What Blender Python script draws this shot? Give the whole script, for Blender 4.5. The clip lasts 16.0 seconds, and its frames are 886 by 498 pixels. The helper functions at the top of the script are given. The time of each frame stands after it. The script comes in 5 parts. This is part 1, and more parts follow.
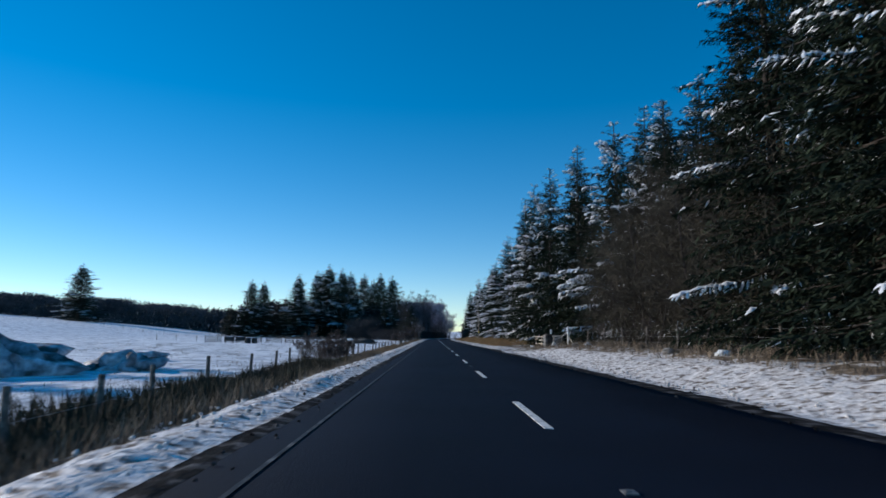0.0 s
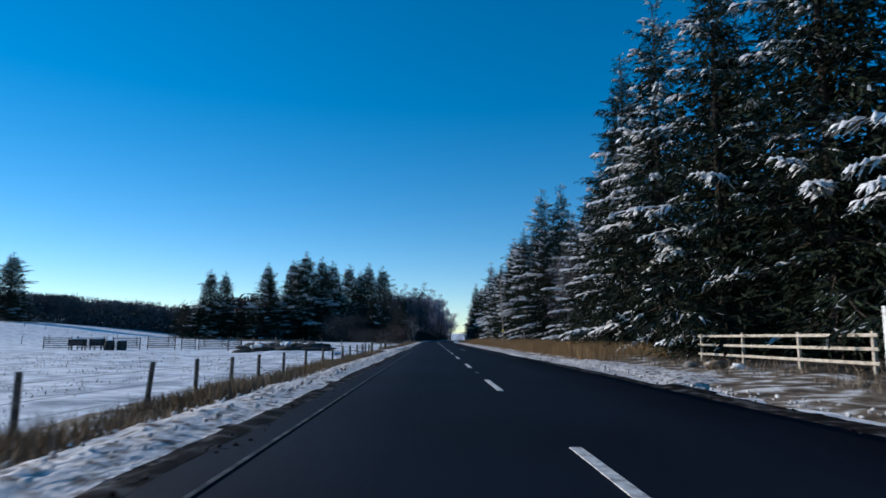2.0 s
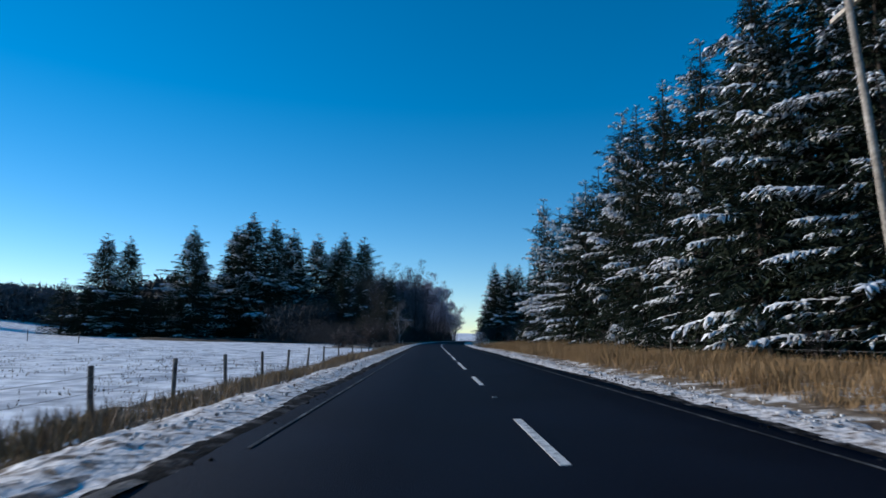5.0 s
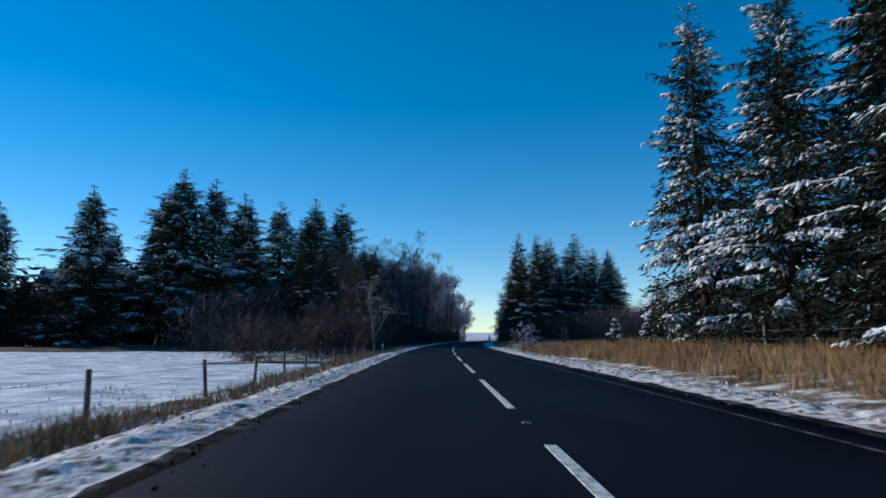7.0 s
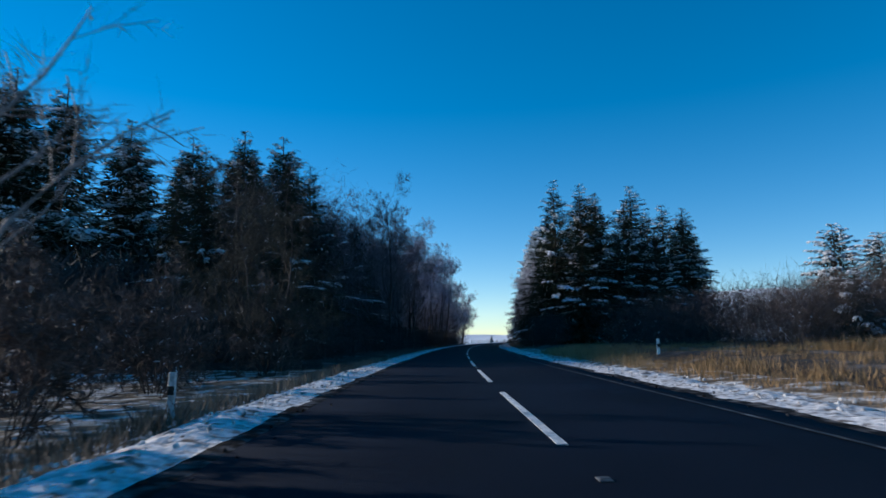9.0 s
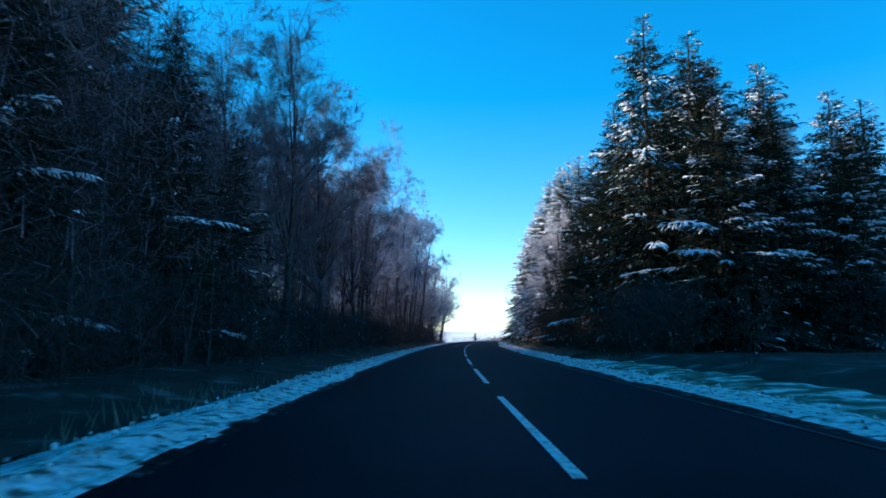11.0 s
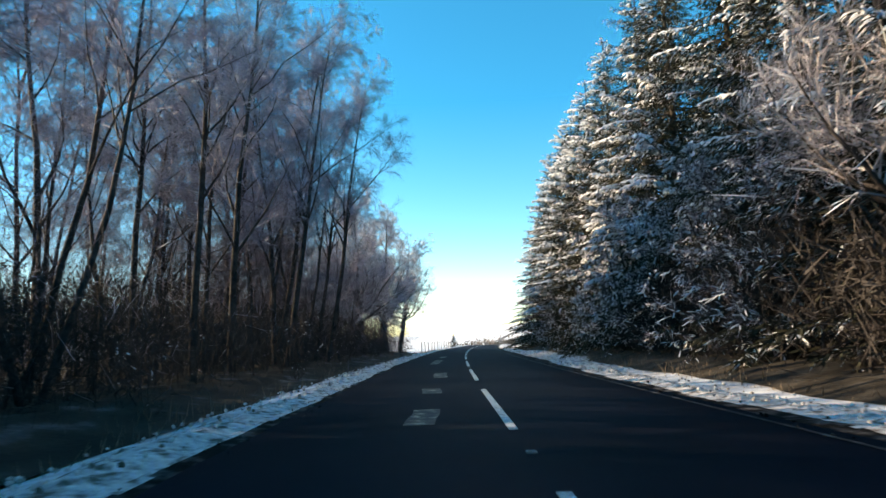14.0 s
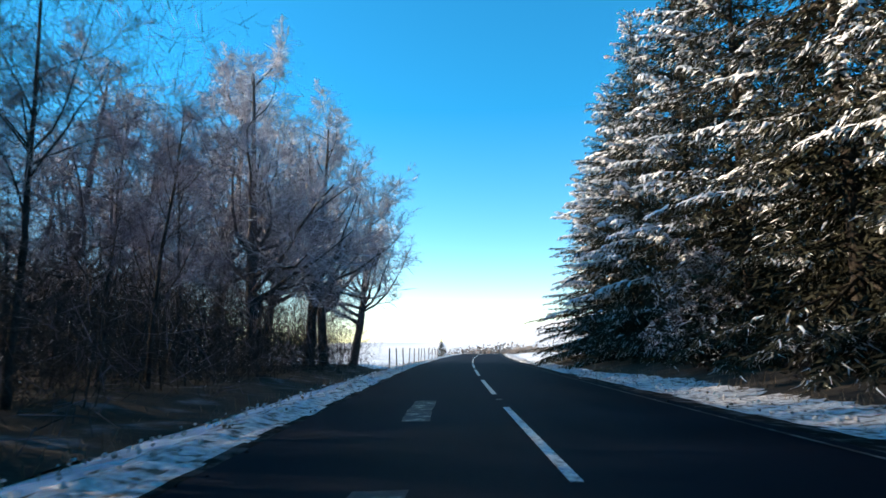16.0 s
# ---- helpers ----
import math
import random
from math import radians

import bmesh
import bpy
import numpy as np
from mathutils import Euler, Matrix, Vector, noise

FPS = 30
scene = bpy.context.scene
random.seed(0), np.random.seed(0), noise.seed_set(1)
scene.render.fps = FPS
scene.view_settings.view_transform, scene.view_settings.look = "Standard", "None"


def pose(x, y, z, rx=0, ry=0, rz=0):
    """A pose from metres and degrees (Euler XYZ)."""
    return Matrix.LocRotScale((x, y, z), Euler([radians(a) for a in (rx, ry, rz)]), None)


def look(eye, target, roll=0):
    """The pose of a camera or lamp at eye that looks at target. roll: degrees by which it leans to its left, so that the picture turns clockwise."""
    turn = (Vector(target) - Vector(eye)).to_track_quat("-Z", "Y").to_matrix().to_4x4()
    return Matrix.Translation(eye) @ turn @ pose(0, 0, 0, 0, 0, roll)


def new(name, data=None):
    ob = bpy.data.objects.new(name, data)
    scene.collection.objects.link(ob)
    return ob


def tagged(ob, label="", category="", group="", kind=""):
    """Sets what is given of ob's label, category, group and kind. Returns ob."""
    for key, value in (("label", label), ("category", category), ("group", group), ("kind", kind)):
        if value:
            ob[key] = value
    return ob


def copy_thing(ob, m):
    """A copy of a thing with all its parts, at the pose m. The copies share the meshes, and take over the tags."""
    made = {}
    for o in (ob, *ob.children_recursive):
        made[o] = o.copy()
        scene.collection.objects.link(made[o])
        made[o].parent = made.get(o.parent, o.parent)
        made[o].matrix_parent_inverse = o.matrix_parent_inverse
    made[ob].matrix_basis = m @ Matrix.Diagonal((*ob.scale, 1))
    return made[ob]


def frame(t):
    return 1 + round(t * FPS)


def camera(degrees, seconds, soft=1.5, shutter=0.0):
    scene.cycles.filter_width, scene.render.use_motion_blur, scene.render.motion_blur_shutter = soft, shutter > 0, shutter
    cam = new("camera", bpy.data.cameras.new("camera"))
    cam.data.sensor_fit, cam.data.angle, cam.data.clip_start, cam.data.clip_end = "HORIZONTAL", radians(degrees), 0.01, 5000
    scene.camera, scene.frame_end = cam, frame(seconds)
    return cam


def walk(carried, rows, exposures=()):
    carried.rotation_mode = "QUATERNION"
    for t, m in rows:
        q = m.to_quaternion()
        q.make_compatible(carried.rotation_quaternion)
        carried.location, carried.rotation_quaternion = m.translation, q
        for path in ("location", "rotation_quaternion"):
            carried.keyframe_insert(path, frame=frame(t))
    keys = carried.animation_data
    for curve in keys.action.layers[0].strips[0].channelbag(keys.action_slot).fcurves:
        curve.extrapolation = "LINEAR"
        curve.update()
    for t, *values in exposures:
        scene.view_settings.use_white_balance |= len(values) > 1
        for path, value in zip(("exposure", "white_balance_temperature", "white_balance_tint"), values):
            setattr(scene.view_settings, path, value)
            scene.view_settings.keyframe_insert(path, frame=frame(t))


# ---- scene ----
cam = camera(70.0, 16.0, soft=1.6, shutter=0.1)
PATH = [
    (0, (-1.349, 0.000, 1.043), (-1.322, 1.981, 1.316), 0.75),
    (0.5, (-1.335, 10.044, 0.990), (-1.311, 12.025, 1.264), 0.83),
    (1, (-1.346, 20.121, 0.940), (-1.323, 22.101, 1.223), 1.35),
    (1.5, (-1.354, 30.415, 0.946), (-1.330, 32.394, 1.231), 1.27),
    (2, (-1.265, 40.775, 0.938), (-1.233, 42.755, 1.217), 0.61),
    (2.5, (-1.193, 51.062, 0.990), (-1.156, 53.043, 1.264), 0.48),
    (3, (-1.156, 61.221, 1.012), (-1.120, 63.202, 1.287), 0.92),
    (3.5, (-1.125, 71.119, 0.996), (-1.087, 73.102, 1.259), 0.69),
    (4, (-1.128, 81.058, 0.995), (-1.092, 83.040, 1.262), 0.48),
    (4.5, (-1.132, 91.034, 0.979), (-1.101, 93.014, 1.262), 1.16),
    (5, (-1.135, 101.030, 1.031), (-1.107, 103.010, 1.309), 1.24),
    (5.2, (-1.126, 105.001, 1.028), (-1.100, 106.982, 1.306), 1.23),
    (7.3, (-1.016, 146.564, 0.941), (-0.997, 148.544, 1.219), -0.21),
    (7.5, (-1.054, 150.527, 0.927), (-1.033, 152.508, 1.202), 0.07),
    (8, (-1.173, 160.401, 0.931), (-1.143, 162.380, 1.217), 0.16),
    (8.5, (-1.212, 170.001, 0.973), (-1.175, 171.978, 1.271), -0.41),
    (8.7, (-1.184, 173.766, 0.979), (-1.145, 175.744, 1.272), -0.69),
    (10.8, (-0.029, 213.385, 0.997), (0.082, 215.363, 1.270), 0.78),
    (11, (0.162, 217.011, 0.970), (0.279, 218.988, 1.244), 0.56),
    (11.5, (0.668, 226.051, 0.923), (0.803, 228.025, 1.213), 0.11),
    (12, (1.265, 235.008, 0.921), (1.421, 236.982, 1.201), -0.39),
    (12.5, (1.901, 243.609, 0.900), (2.074, 245.578, 1.207), -0.44),
    (13, (2.651, 252.048, 0.970), (2.846, 254.017, 1.260), -1.05),
    (13.5, (3.438, 260.263, 1.016), (3.647, 262.231, 1.305), -1.47),
    (14, (4.232, 268.166, 1.030), (4.451, 270.133, 1.317), -1.50),
    (14.5, (5.039, 275.995, 1.057), (5.265, 277.963, 1.336), -0.98),
    (15, (5.794, 283.652, 1.101), (6.030, 285.617, 1.389), -0.46),
    (15.5, (6.575, 290.923, 1.143), (6.820, 292.885, 1.444), -0.07),
    (16, (7.503, 297.700, 1.006), (7.760, 299.660, 1.314), -0.09),
]
walk(cam, [(t, look(eye, target, roll)) for t, eye, target, roll in PATH],
     exposures=[(0,0.0,6300,10),(8.7,0.1,6300,10),(10.8,1.2,6500,10),(12,1.5,9000,10),(13,1.65,10300,10),(14.2,1.65,9900,10),(16,1.42,8200,10)])

# The road runs along y: straight to y = 170, then it bends gently to the right.
BEND, BEND_FROM, BEND_TO = 0.001036, 169.6, 430.0

# ---- world, sun, exposure ----
SUN_FROM = Vector((-0.88, 0.34, 0.30)).normalized()
world = bpy.data.worlds.new("winter_sky")
scene.world = world
world.use_nodes = True
wn, wl = world.node_tree.nodes, world.node_tree.links
sky = wn.new("ShaderNodeTexSky")
sky.sky_type = "NISHITA"
sky.sun_disc = False
sky.sun_elevation = math.asin(SUN_FROM.z)
sky.sun_rotation = math.atan2(SUN_FROM.x, SUN_FROM.y)
sky.altitude, sky.air_density, sky.dust_density, sky.ozone_density = 2500, 1.0, 0.0, 2.1
hue = wn.new("ShaderNodeHueSaturation")
hue.inputs["Saturation"].default_value = 1.43
wl.new(sky.outputs[0], hue.inputs["Color"])
soften = wn.new("ShaderNodeGamma")
soften.inputs["Gamma"].default_value = 0.89
wl.new(hue.outputs[0], soften.inputs["Color"])
wl.new(soften.outputs[0], wn["Background"].inputs[0])
wn["Background"].inputs[1].default_value = 0.173
sun = new("sun", bpy.data.lights.new("sun", "SUN"))
sun.data.energy, sun.data.angle, sun.data.color = 4.2, radians(0.5), (1.0, 0.905, 0.80)
sun.matrix_world = look(SUN_FROM * 200, (0, 0, 0))


# ---- materials ----
def material(name, colours, scale=3.0, rough=0.8, bump=0.0, bump_scale=None, fine=None, island=0.0, obj=0.0, stretch=None, spec=0.3,
             edges=(0.36, 0.64)):
    """A noise blend of two or three base colours, with a finer second noise, bump, and variation by island or by object."""
    m = bpy.data.materials.new(name)
    m.use_nodes = True
    n, l = m.node_tree.nodes, m.node_tree.links
    b = n["Principled BSDF"]
    b.inputs["Roughness"].default_value = rough
    b.inputs["Specular IOR Level"].default_value = spec
    co = n.new("ShaderNodeTexCoord").outputs["Object"] if stretch else n.new("ShaderNodeNewGeometry").outputs["Position"]
    if stretch:
        mp = n.new("ShaderNodeMapping")
        mp.inputs["Scale"].default_value = stretch
        l.new(co, mp.inputs[0])
        co = mp.outputs[0]
    big = n.new("ShaderNodeTexNoise")
    big.inputs["Scale"].default_value = scale
    big.inputs["Detail"].default_value = 5
    l.new(co, big.inputs[0])
    ramp = n.new("ShaderNodeValToRGB")
    e = ramp.color_ramp.elements
    e[0].position, e[1].position = edges
    e[0].color, e[1].color = (*colours[0], 1), (*colours[-1], 1)
    if len(colours) == 3:
        mid = e.new(sum(edges) / 2)
        mid.color = (*colours[1], 1)
    l.new(big.outputs["Fac"], ramp.inputs[0])
    out = ramp.outputs[0]
    hsv = None
    if fine or island or obj:
        hsv = n.new("ShaderNodeHueSaturation")
        l.new(out, hsv.inputs["Color"])
        out = hsv.outputs[0]
        val = n.new("ShaderNodeMath")
        val.operation = "ADD"
        val.inputs[0].default_value = 1.0
        val.inputs[1].default_value = 0.0
        if fine:
            f = n.new("ShaderNodeTexNoise")
            f.inputs["Scale"].default_value = fine
            f.inputs["Detail"].default_value = 3
            l.new(co, f.inputs[0])
            mr = n.new("ShaderNodeMapRange")
            mr.inputs[1].default_value, mr.inputs[2].default_value = 0.3, 0.7
            mr.inputs[3].default_value, mr.inputs[4].default_value = 0.7, 1.3
            l.new(f.outputs["Fac"], mr.inputs[0])
            l.new(mr.outputs[0], val.inputs[0])
        if island or obj:
            src = n.new("ShaderNodeNewGeometry").outputs["Random Per Island"] if island else n.new("ShaderNodeObjectInfo").outputs["Random"]
            k = island or obj
            mr2 = n.new("ShaderNodeMapRange")
            mr2.inputs[3].default_value, mr2.inputs[4].default_value = -k, k
            l.new(src, mr2.inputs[0])
            l.new(mr2.outputs[0], val.inputs[1])
        l.new(val.outputs[0], hsv.inputs["Value"])
    l.new(out, b.inputs["Base Color"])
    if bump:
        t = n.new("ShaderNodeTexNoise")
        t.inputs["Scale"].default_value = bump_scale or scale * 8
        t.inputs["Detail"].default_value = 6
        l.new(co, t.inputs[0])
        bp = n.new("ShaderNodeBump")
        bp.inputs["Strength"].default_value = min(1.0, bump)
        bp.inputs["Distance"].default_value = 0.03
        l.new(t.outputs["Fac"], bp.inputs["Height"])
        l.new(bp.outputs[0], b.inputs["Normal"])
    return m


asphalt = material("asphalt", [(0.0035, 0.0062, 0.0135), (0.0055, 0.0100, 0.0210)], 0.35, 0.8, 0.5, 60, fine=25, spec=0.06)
line_paint = material("line_paint", [(0.30, 0.30, 0.30), (0.62, 0.62, 0.60), (0.72, 0.72, 0.70)], 9, 0.6, 0.3, 50, fine=45)
worn_paint = material("worn_paint", [(0.008, 0.010, 0.014), (0.022, 0.023, 0.026), (0.14, 0.138, 0.136)], 3, 0.7, 0.3, 50, fine=30)
streak_paint = material("streak_paint", [(0.012, 0.013, 0.016), (0.22, 0.22, 0.215), (0.55, 0.55, 0.54)], 6, 0.7, 0.3, 50, fine=30, edges=(0.42, 0.60))
letter_paint = material("letter_paint", [(0.006, 0.010, 0.020), (0.055, 0.054, 0.046), (0.36, 0.34, 0.28)], 4.5, 0.7, 0.3, 50, fine=22, edges=(0.38, 0.70))
snow_ground = material("snow_ground", [(0.44, 0.46, 0.50), (0.74, 0.75, 0.78), (0.84, 0.85, 0.86)], 0.7, 0.7, 1.0, 2.2, fine=1.7)
snow_bank = material("snow_bank", [(0.13, 0.10, 0.078), (0.47, 0.435, 0.415), (0.70, 0.675, 0.66)], 5.0, 0.75, 1.0, 14, fine=9, edges=(0.36, 0.53))
# wet dirty slush, darker still to include the shade at the bank's foot
slush = material("dirty_shaded_slush", [(0.006, 0.006, 0.007), (0.012, 0.011, 0.011), (0.10, 0.095, 0.095)], 2.8, 0.9, 0.8, 14, fine=8, spec=0.05)
mud = material("mud", [(0.025, 0.020, 0.017), (0.09, 0.075, 0.065), (0.40, 0.39, 0.39)], 3.0, 0.7, 0.8, 14, fine=9)
verge_soil = material("verge_soil", [(0.06, 0.042, 0.028), (0.20, 0.155, 0.11), (0.72, 0.71, 0.70)], 1.6, 0.9, 0.8, 12, fine=9)
# soil, litter and thin snow, all darkened to hold the shade under trees
shaded_soil = material("shaded_soil", [(0.014, 0.011, 0.008), (0.036, 0.028, 0.021), (0.20, 0.19, 0.195)], 0.9, 0.95, 0.8, 10, fine=8, edges=(0.40, 0.76))
shaded_litter = material("shaded_litter", [(0.014, 0.011, 0.008), (0.030, 0.023, 0.016), (0.06, 0.05, 0.04)], 1.4, 0.95, 0.8, 10, fine=8)
dry_grass = material("dry_grass", [(0.20, 0.12, 0.052), (0.33, 0.21, 0.10)], 0.6, 0.75, island=0.35)
rough_grass = material("rough_grass", [(0.030, 0.028, 0.018), (0.085, 0.070, 0.042)], 0.7, 0.85, island=0.35)
# patchy snow, toned down and blued for the shade over the mounds
shaded_mound_snow = material("shaded_mound_snow", [(0.07, 0.065, 0.06), (0.34, 0.345, 0.37), (0.64, 0.65, 0.68)], 1.3, 0.8, 1.0, 6, fine=4)
dead_grass = material("dead_grass", [(0.105, 0.080, 0.056), (0.25, 0.19, 0.135)], 0.7, 0.8, island=0.4)
needles = material("spruce_needles", [(0.011, 0.018, 0.013), (0.031, 0.042, 0.026)], 0.45, 0.9, island=0.35, spec=0.08)
needles_olive = material("olive_needles", [(0.022, 0.024, 0.017), (0.054, 0.052, 0.036)], 0.5, 0.9, island=0.35, spec=0.08)
tree_snow = material("tree_snow", [(0.72, 0.73, 0.76), (0.86, 0.87, 0.89)], 2.0, 0.7, island=0.12)
spruce_bark = material("spruce_bark", [(0.022, 0.017, 0.014), (0.058, 0.046, 0.037)], 5, 0.9, 0.8, 25, fine=14)
birch_bark = material("birch_bark", [(0.022, 0.018, 0.018), (0.07, 0.058, 0.056)], 3, 0.85, 0.6, 20, fine=10)
pale_bark = material("pale_bark", [(0.12, 0.105, 0.10), (0.34, 0.31, 0.30)], 3, 0.8, 0.4, 20, fine=10)
twig_brown = material("twig_brown", [(0.026, 0.021, 0.022), (0.072, 0.056, 0.060)], 1.2, 0.8, island=0.3)
# darker copy of the birch twigs, with the wood's shade in the colour
twig_dusky_shaded = material("twig_dusky_shaded", [(0.06, 0.052, 0.065), (0.19, 0.17, 0.205)], 1.0, 0.8, island=0.35)
twig_olive = material("twig_olive", [(0.032, 0.027, 0.020), (0.085, 0.073, 0.053)], 1.0, 0.85, island=0.35)
twig_frost = material("twig_frost", [(0.30, 0.275, 0.30), (0.66, 0.62, 0.66)], 1.0, 0.8, island=0.35)
twig_birch = material("twig_birch", [(0.19, 0.18, 0.23), (0.47, 0.45, 0.55)], 1.0, 0.8, island=0.35)
post_wood = material("weathered_wood", [(0.085, 0.075, 0.066), (0.20, 0.18, 0.16)], 6, 0.85, 0.6, 30, fine=18, obj=0.2)
pale_wood = material("pale_wood", [(0.36, 0.31, 0.24), (0.56, 0.50, 0.42)], 5, 0.75, 0.4, 25, fine=16)
pole_wood = material("pole_wood", [(0.20, 0.17, 0.14), (0.36, 0.32, 0.27)], 4, 0.8, 0.5, 25, fine=14)
white_paint = material("white_paint", [(0.66, 0.66, 0.64), (0.80, 0.80, 0.79)], 4, 0.6, 0.2, 20, fine=12)
wire_metal = material("wire_metal", [(0.14, 0.14, 0.14), (0.30, 0.30, 0.30)], 4, 0.5)
gate_metal = material("gate_metal", [(0.10, 0.10, 0.10), (0.24, 0.235, 0.225)], 4, 0.5, 0.2, 20, fine=12)
dark_stone = material("dark_stone", [(0.022, 0.021, 0.020), (0.075, 0.070, 0.065)], 4, 0.9, 0.8, 18, fine=9)
grey_stone = material("grey_stone", [(0.09, 0.085, 0.08), (0.24, 0.23, 0.22)], 4, 0.9, 0.8, 18, fine=9)
sign_yellow = material("yellow_plate", [(0.62, 0.52, 0.06), (0.75, 0.66, 0.10)], 6, 0.5)
twig_heath = material("twig_heath", [(0.050, 0.038, 0.034), (0.145, 0.110, 0.098)], 0.8, 0.85, island=0.35)
hill_scrub = material("hill_scrub", [(0.13, 0.10, 0.085), (0.30, 0.245, 0.21)], 0.05, 0.9, island=0.2)
# raised blue-grey base: distance haze put into the far trees' colour
hazed_wood = material("hazed_wood", [(0.045, 0.05, 0.06), (0.11, 0.108, 0.115)], 0.06, 0.9, island=0.2)
# very dark, so that belts of it read as shade between trees
shaded_wood = material("shaded_wood", [(0.020, 0.020, 0.022), (0.06, 0.052, 0.05)], 0.06, 0.9, island=0.2)


# ---- plan ----
def centre(y):
    """The road's centre line."""
    d = np.minimum(np.maximum(y - BEND_FROM, 0.0), BEND_TO - BEND_FROM)
    return BEND / 2 * d * d + BEND * (BEND_TO - BEND_FROM) * np.maximum(y - BEND_TO, 0.0)


def heading(y):
    return math.degrees(math.atan(BEND * min(max(y - BEND_FROM, 0.0), BEND_TO - BEND_FROM)))


def step(a, b, v):
    s = np.clip((v - a) / (b - a), 0.0, 1.0)
    return s * s * (3 - 2 * s)


def waves(x, y, k, seed=0):
    """A cheap smooth unevenness of size about 1 and wave length about 6 / k."""
    a = 1.7 * seed
    return (np.sin(k * x * 1.0 + k * y * 0.43 + a) + np.sin(k * y * 1.13 - k * x * 0.37 + 2 * a + 1.3)
            + np.sin(k * (x + y) * 0.71 + 3 * a + 0.4) * np.cos(k * (x - y) * 0.53 + a)) / 3


def vnoise(x, y, seed=0):
    """Lattice noise between -1 and 1."""
    xi, yi = np.floor(x), np.floor(y)
    fx, fy = x - xi, y - yi
    fx, fy = fx * fx * (3 - 2 * fx), fy * fy * (3 - 2 * fy)

    def h(a, b):
        s = np.sin(a * 127.1 + b * 311.7 + seed * 74.7) * 43758.5453
        return (s - np.floor(s)) * 2 - 1

    return (h(xi, yi) * (1 - fx) + h(xi + 1, yi) * fx) * (1 - fy) + (h(xi, yi + 1) * (1 - fx) + h(xi + 1, yi + 1) * fx) * fy


def rough(x, y, k, octaves=3, seed=0):
    """Broken unevenness: noise of wave length 1 / k and its finer octaves."""
    out = 0.0
    for o in range(octaves):
        out = out + vnoise(x * k * 2**o, y * k * 2**o, seed + o) / 1.7**o
    return out / 1.6


def road_z(y):
    """Level, and falling away past the crest."""
    d = np.maximum(y - 395.0, 0.0)
    return -np.minimum(0.0009 * d * d, 4.0)


def land(rel, y):
    """The height of the ground beside the road; rel is the distance from the centre line, to the right."""
    x = rel + centre(y)
    left = -0.10 - 0.35 * step(4.1, 6.0, -rel) + 0.06 * np.maximum(-x - 55.0, 0.0) * step(55, 120, -x)
    left = left + 0.25 * step(205, 225, y) * step(4.2, 8, -rel) + 0.10 * waves(x, y, 0.45, 1) * step(5, 9, -rel)
    bank = 0.55 - 0.48 * step(44, 50, y) * (1 - step(66, 74, y)) - 0.18 * step(66, 80, y) - 0.22 * step(165, 185, y)
    right = -0.10 + (bank + 0.08) * step(3.9, 8.6, rel) + 0.10 * waves(x, y, 0.5, 2) * step(6, 10, rel)
    hill = 52 * np.exp(-(((x - 330.0) / 190.0) ** 2 + ((y - 820.0) / 260.0) ** 2))
    hill = hill + 16 * np.exp(-(((x - 70.0) / 230.0) ** 2 + ((y - 1500.0) / 380.0) ** 2))
    hill = hill * (1 - (1 - step(4.0, 45.0, np.abs(rel))) * (1 - step(430.0, 520.0, y)))
    flat = np.where(rel < 0, left, right)
    fine = 0.07 * rough(x, y, 0.55, 3, 3) * step(5.0, 8.0, np.abs(rel))
    return np.where(np.abs(rel) < 3.05, -0.12, flat + fine) + hill + road_z(y)


def ground_at(x, y):
    return float(land(np.array(x - centre(np.array(float(y)))), np.array(float(y))))


# ---- mesh building ----
def tri_mesh(name, verts, tris, mat, smooth=False):
    """One mesh from arrays of corners and triangles."""
    me = bpy.data.meshes.new(name)
    v, f = np.asarray(verts, dtype=np.float32), np.asarray(tris, dtype=np.int32)
    me.vertices.add(len(v))
    me.vertices.foreach_set("co", v.ravel())
    me.loops.add(f.size)
    me.loops.foreach_set("vertex_index", f.ravel())
    me.polygons.add(len(f))
    me.polygons.foreach_set("loop_start", np.arange(0, f.size, 3, dtype=np.int32))
    if smooth:
        me.polygons.foreach_set("use_smooth", np.ones(len(f), dtype=bool))
    me.update(calc_edges=True)
    me.materials.append(mat)
    return me


def grid_mesh(name, verts, rows, cols, mat, smooth=True):
    """A sheet of rows x cols corners."""
    a = (np.arange(rows - 1)[:, None] * cols + np.arange(cols - 1)[None, :]).ravel()
    tris = np.concatenate([np.stack([a, a + 1, a + cols + 1], 1), np.stack([a, a + cols + 1, a + cols], 1)])
    return tri_mesh(name, verts, tris, mat, smooth)


def bm_mesh(name, bm, mat, smooth=False):
    me = bpy.data.meshes.new(name)
    for f in bm.faces:
        f.smooth = smooth
    bm.to_mesh(me)
    bm.free()
    me.materials.append(mat)
    return me


def part(name, me, parent, label=""):
    ob = new(name, me)
    ob.parent = parent
    if label:
        ob["label"] = label
    return ob


def thing(name, m, label, category, group="", kind=""):
    ob = new(name)
    ob.empty_display_size = 0.2
    ob.matrix_world = m
    return tagged(ob, label, category, group, kind)


def block(bm, size, at=(0, 0, 0), bevel=0.0, turn=None):
    """A box with worn edges, added to bm."""
    m = Matrix.Translation(at) @ (turn or Matrix()) @ Matrix.Diagonal((*size, 1))
    made = bmesh.ops.create_cube(bm, size=1, matrix=m)
    if bevel:
        edges = {e for v in made["verts"] for e in v.link_edges}
        bmesh.ops.bevel(bm, geom=list(edges), offset=bevel, segments=1, affect="EDGES")


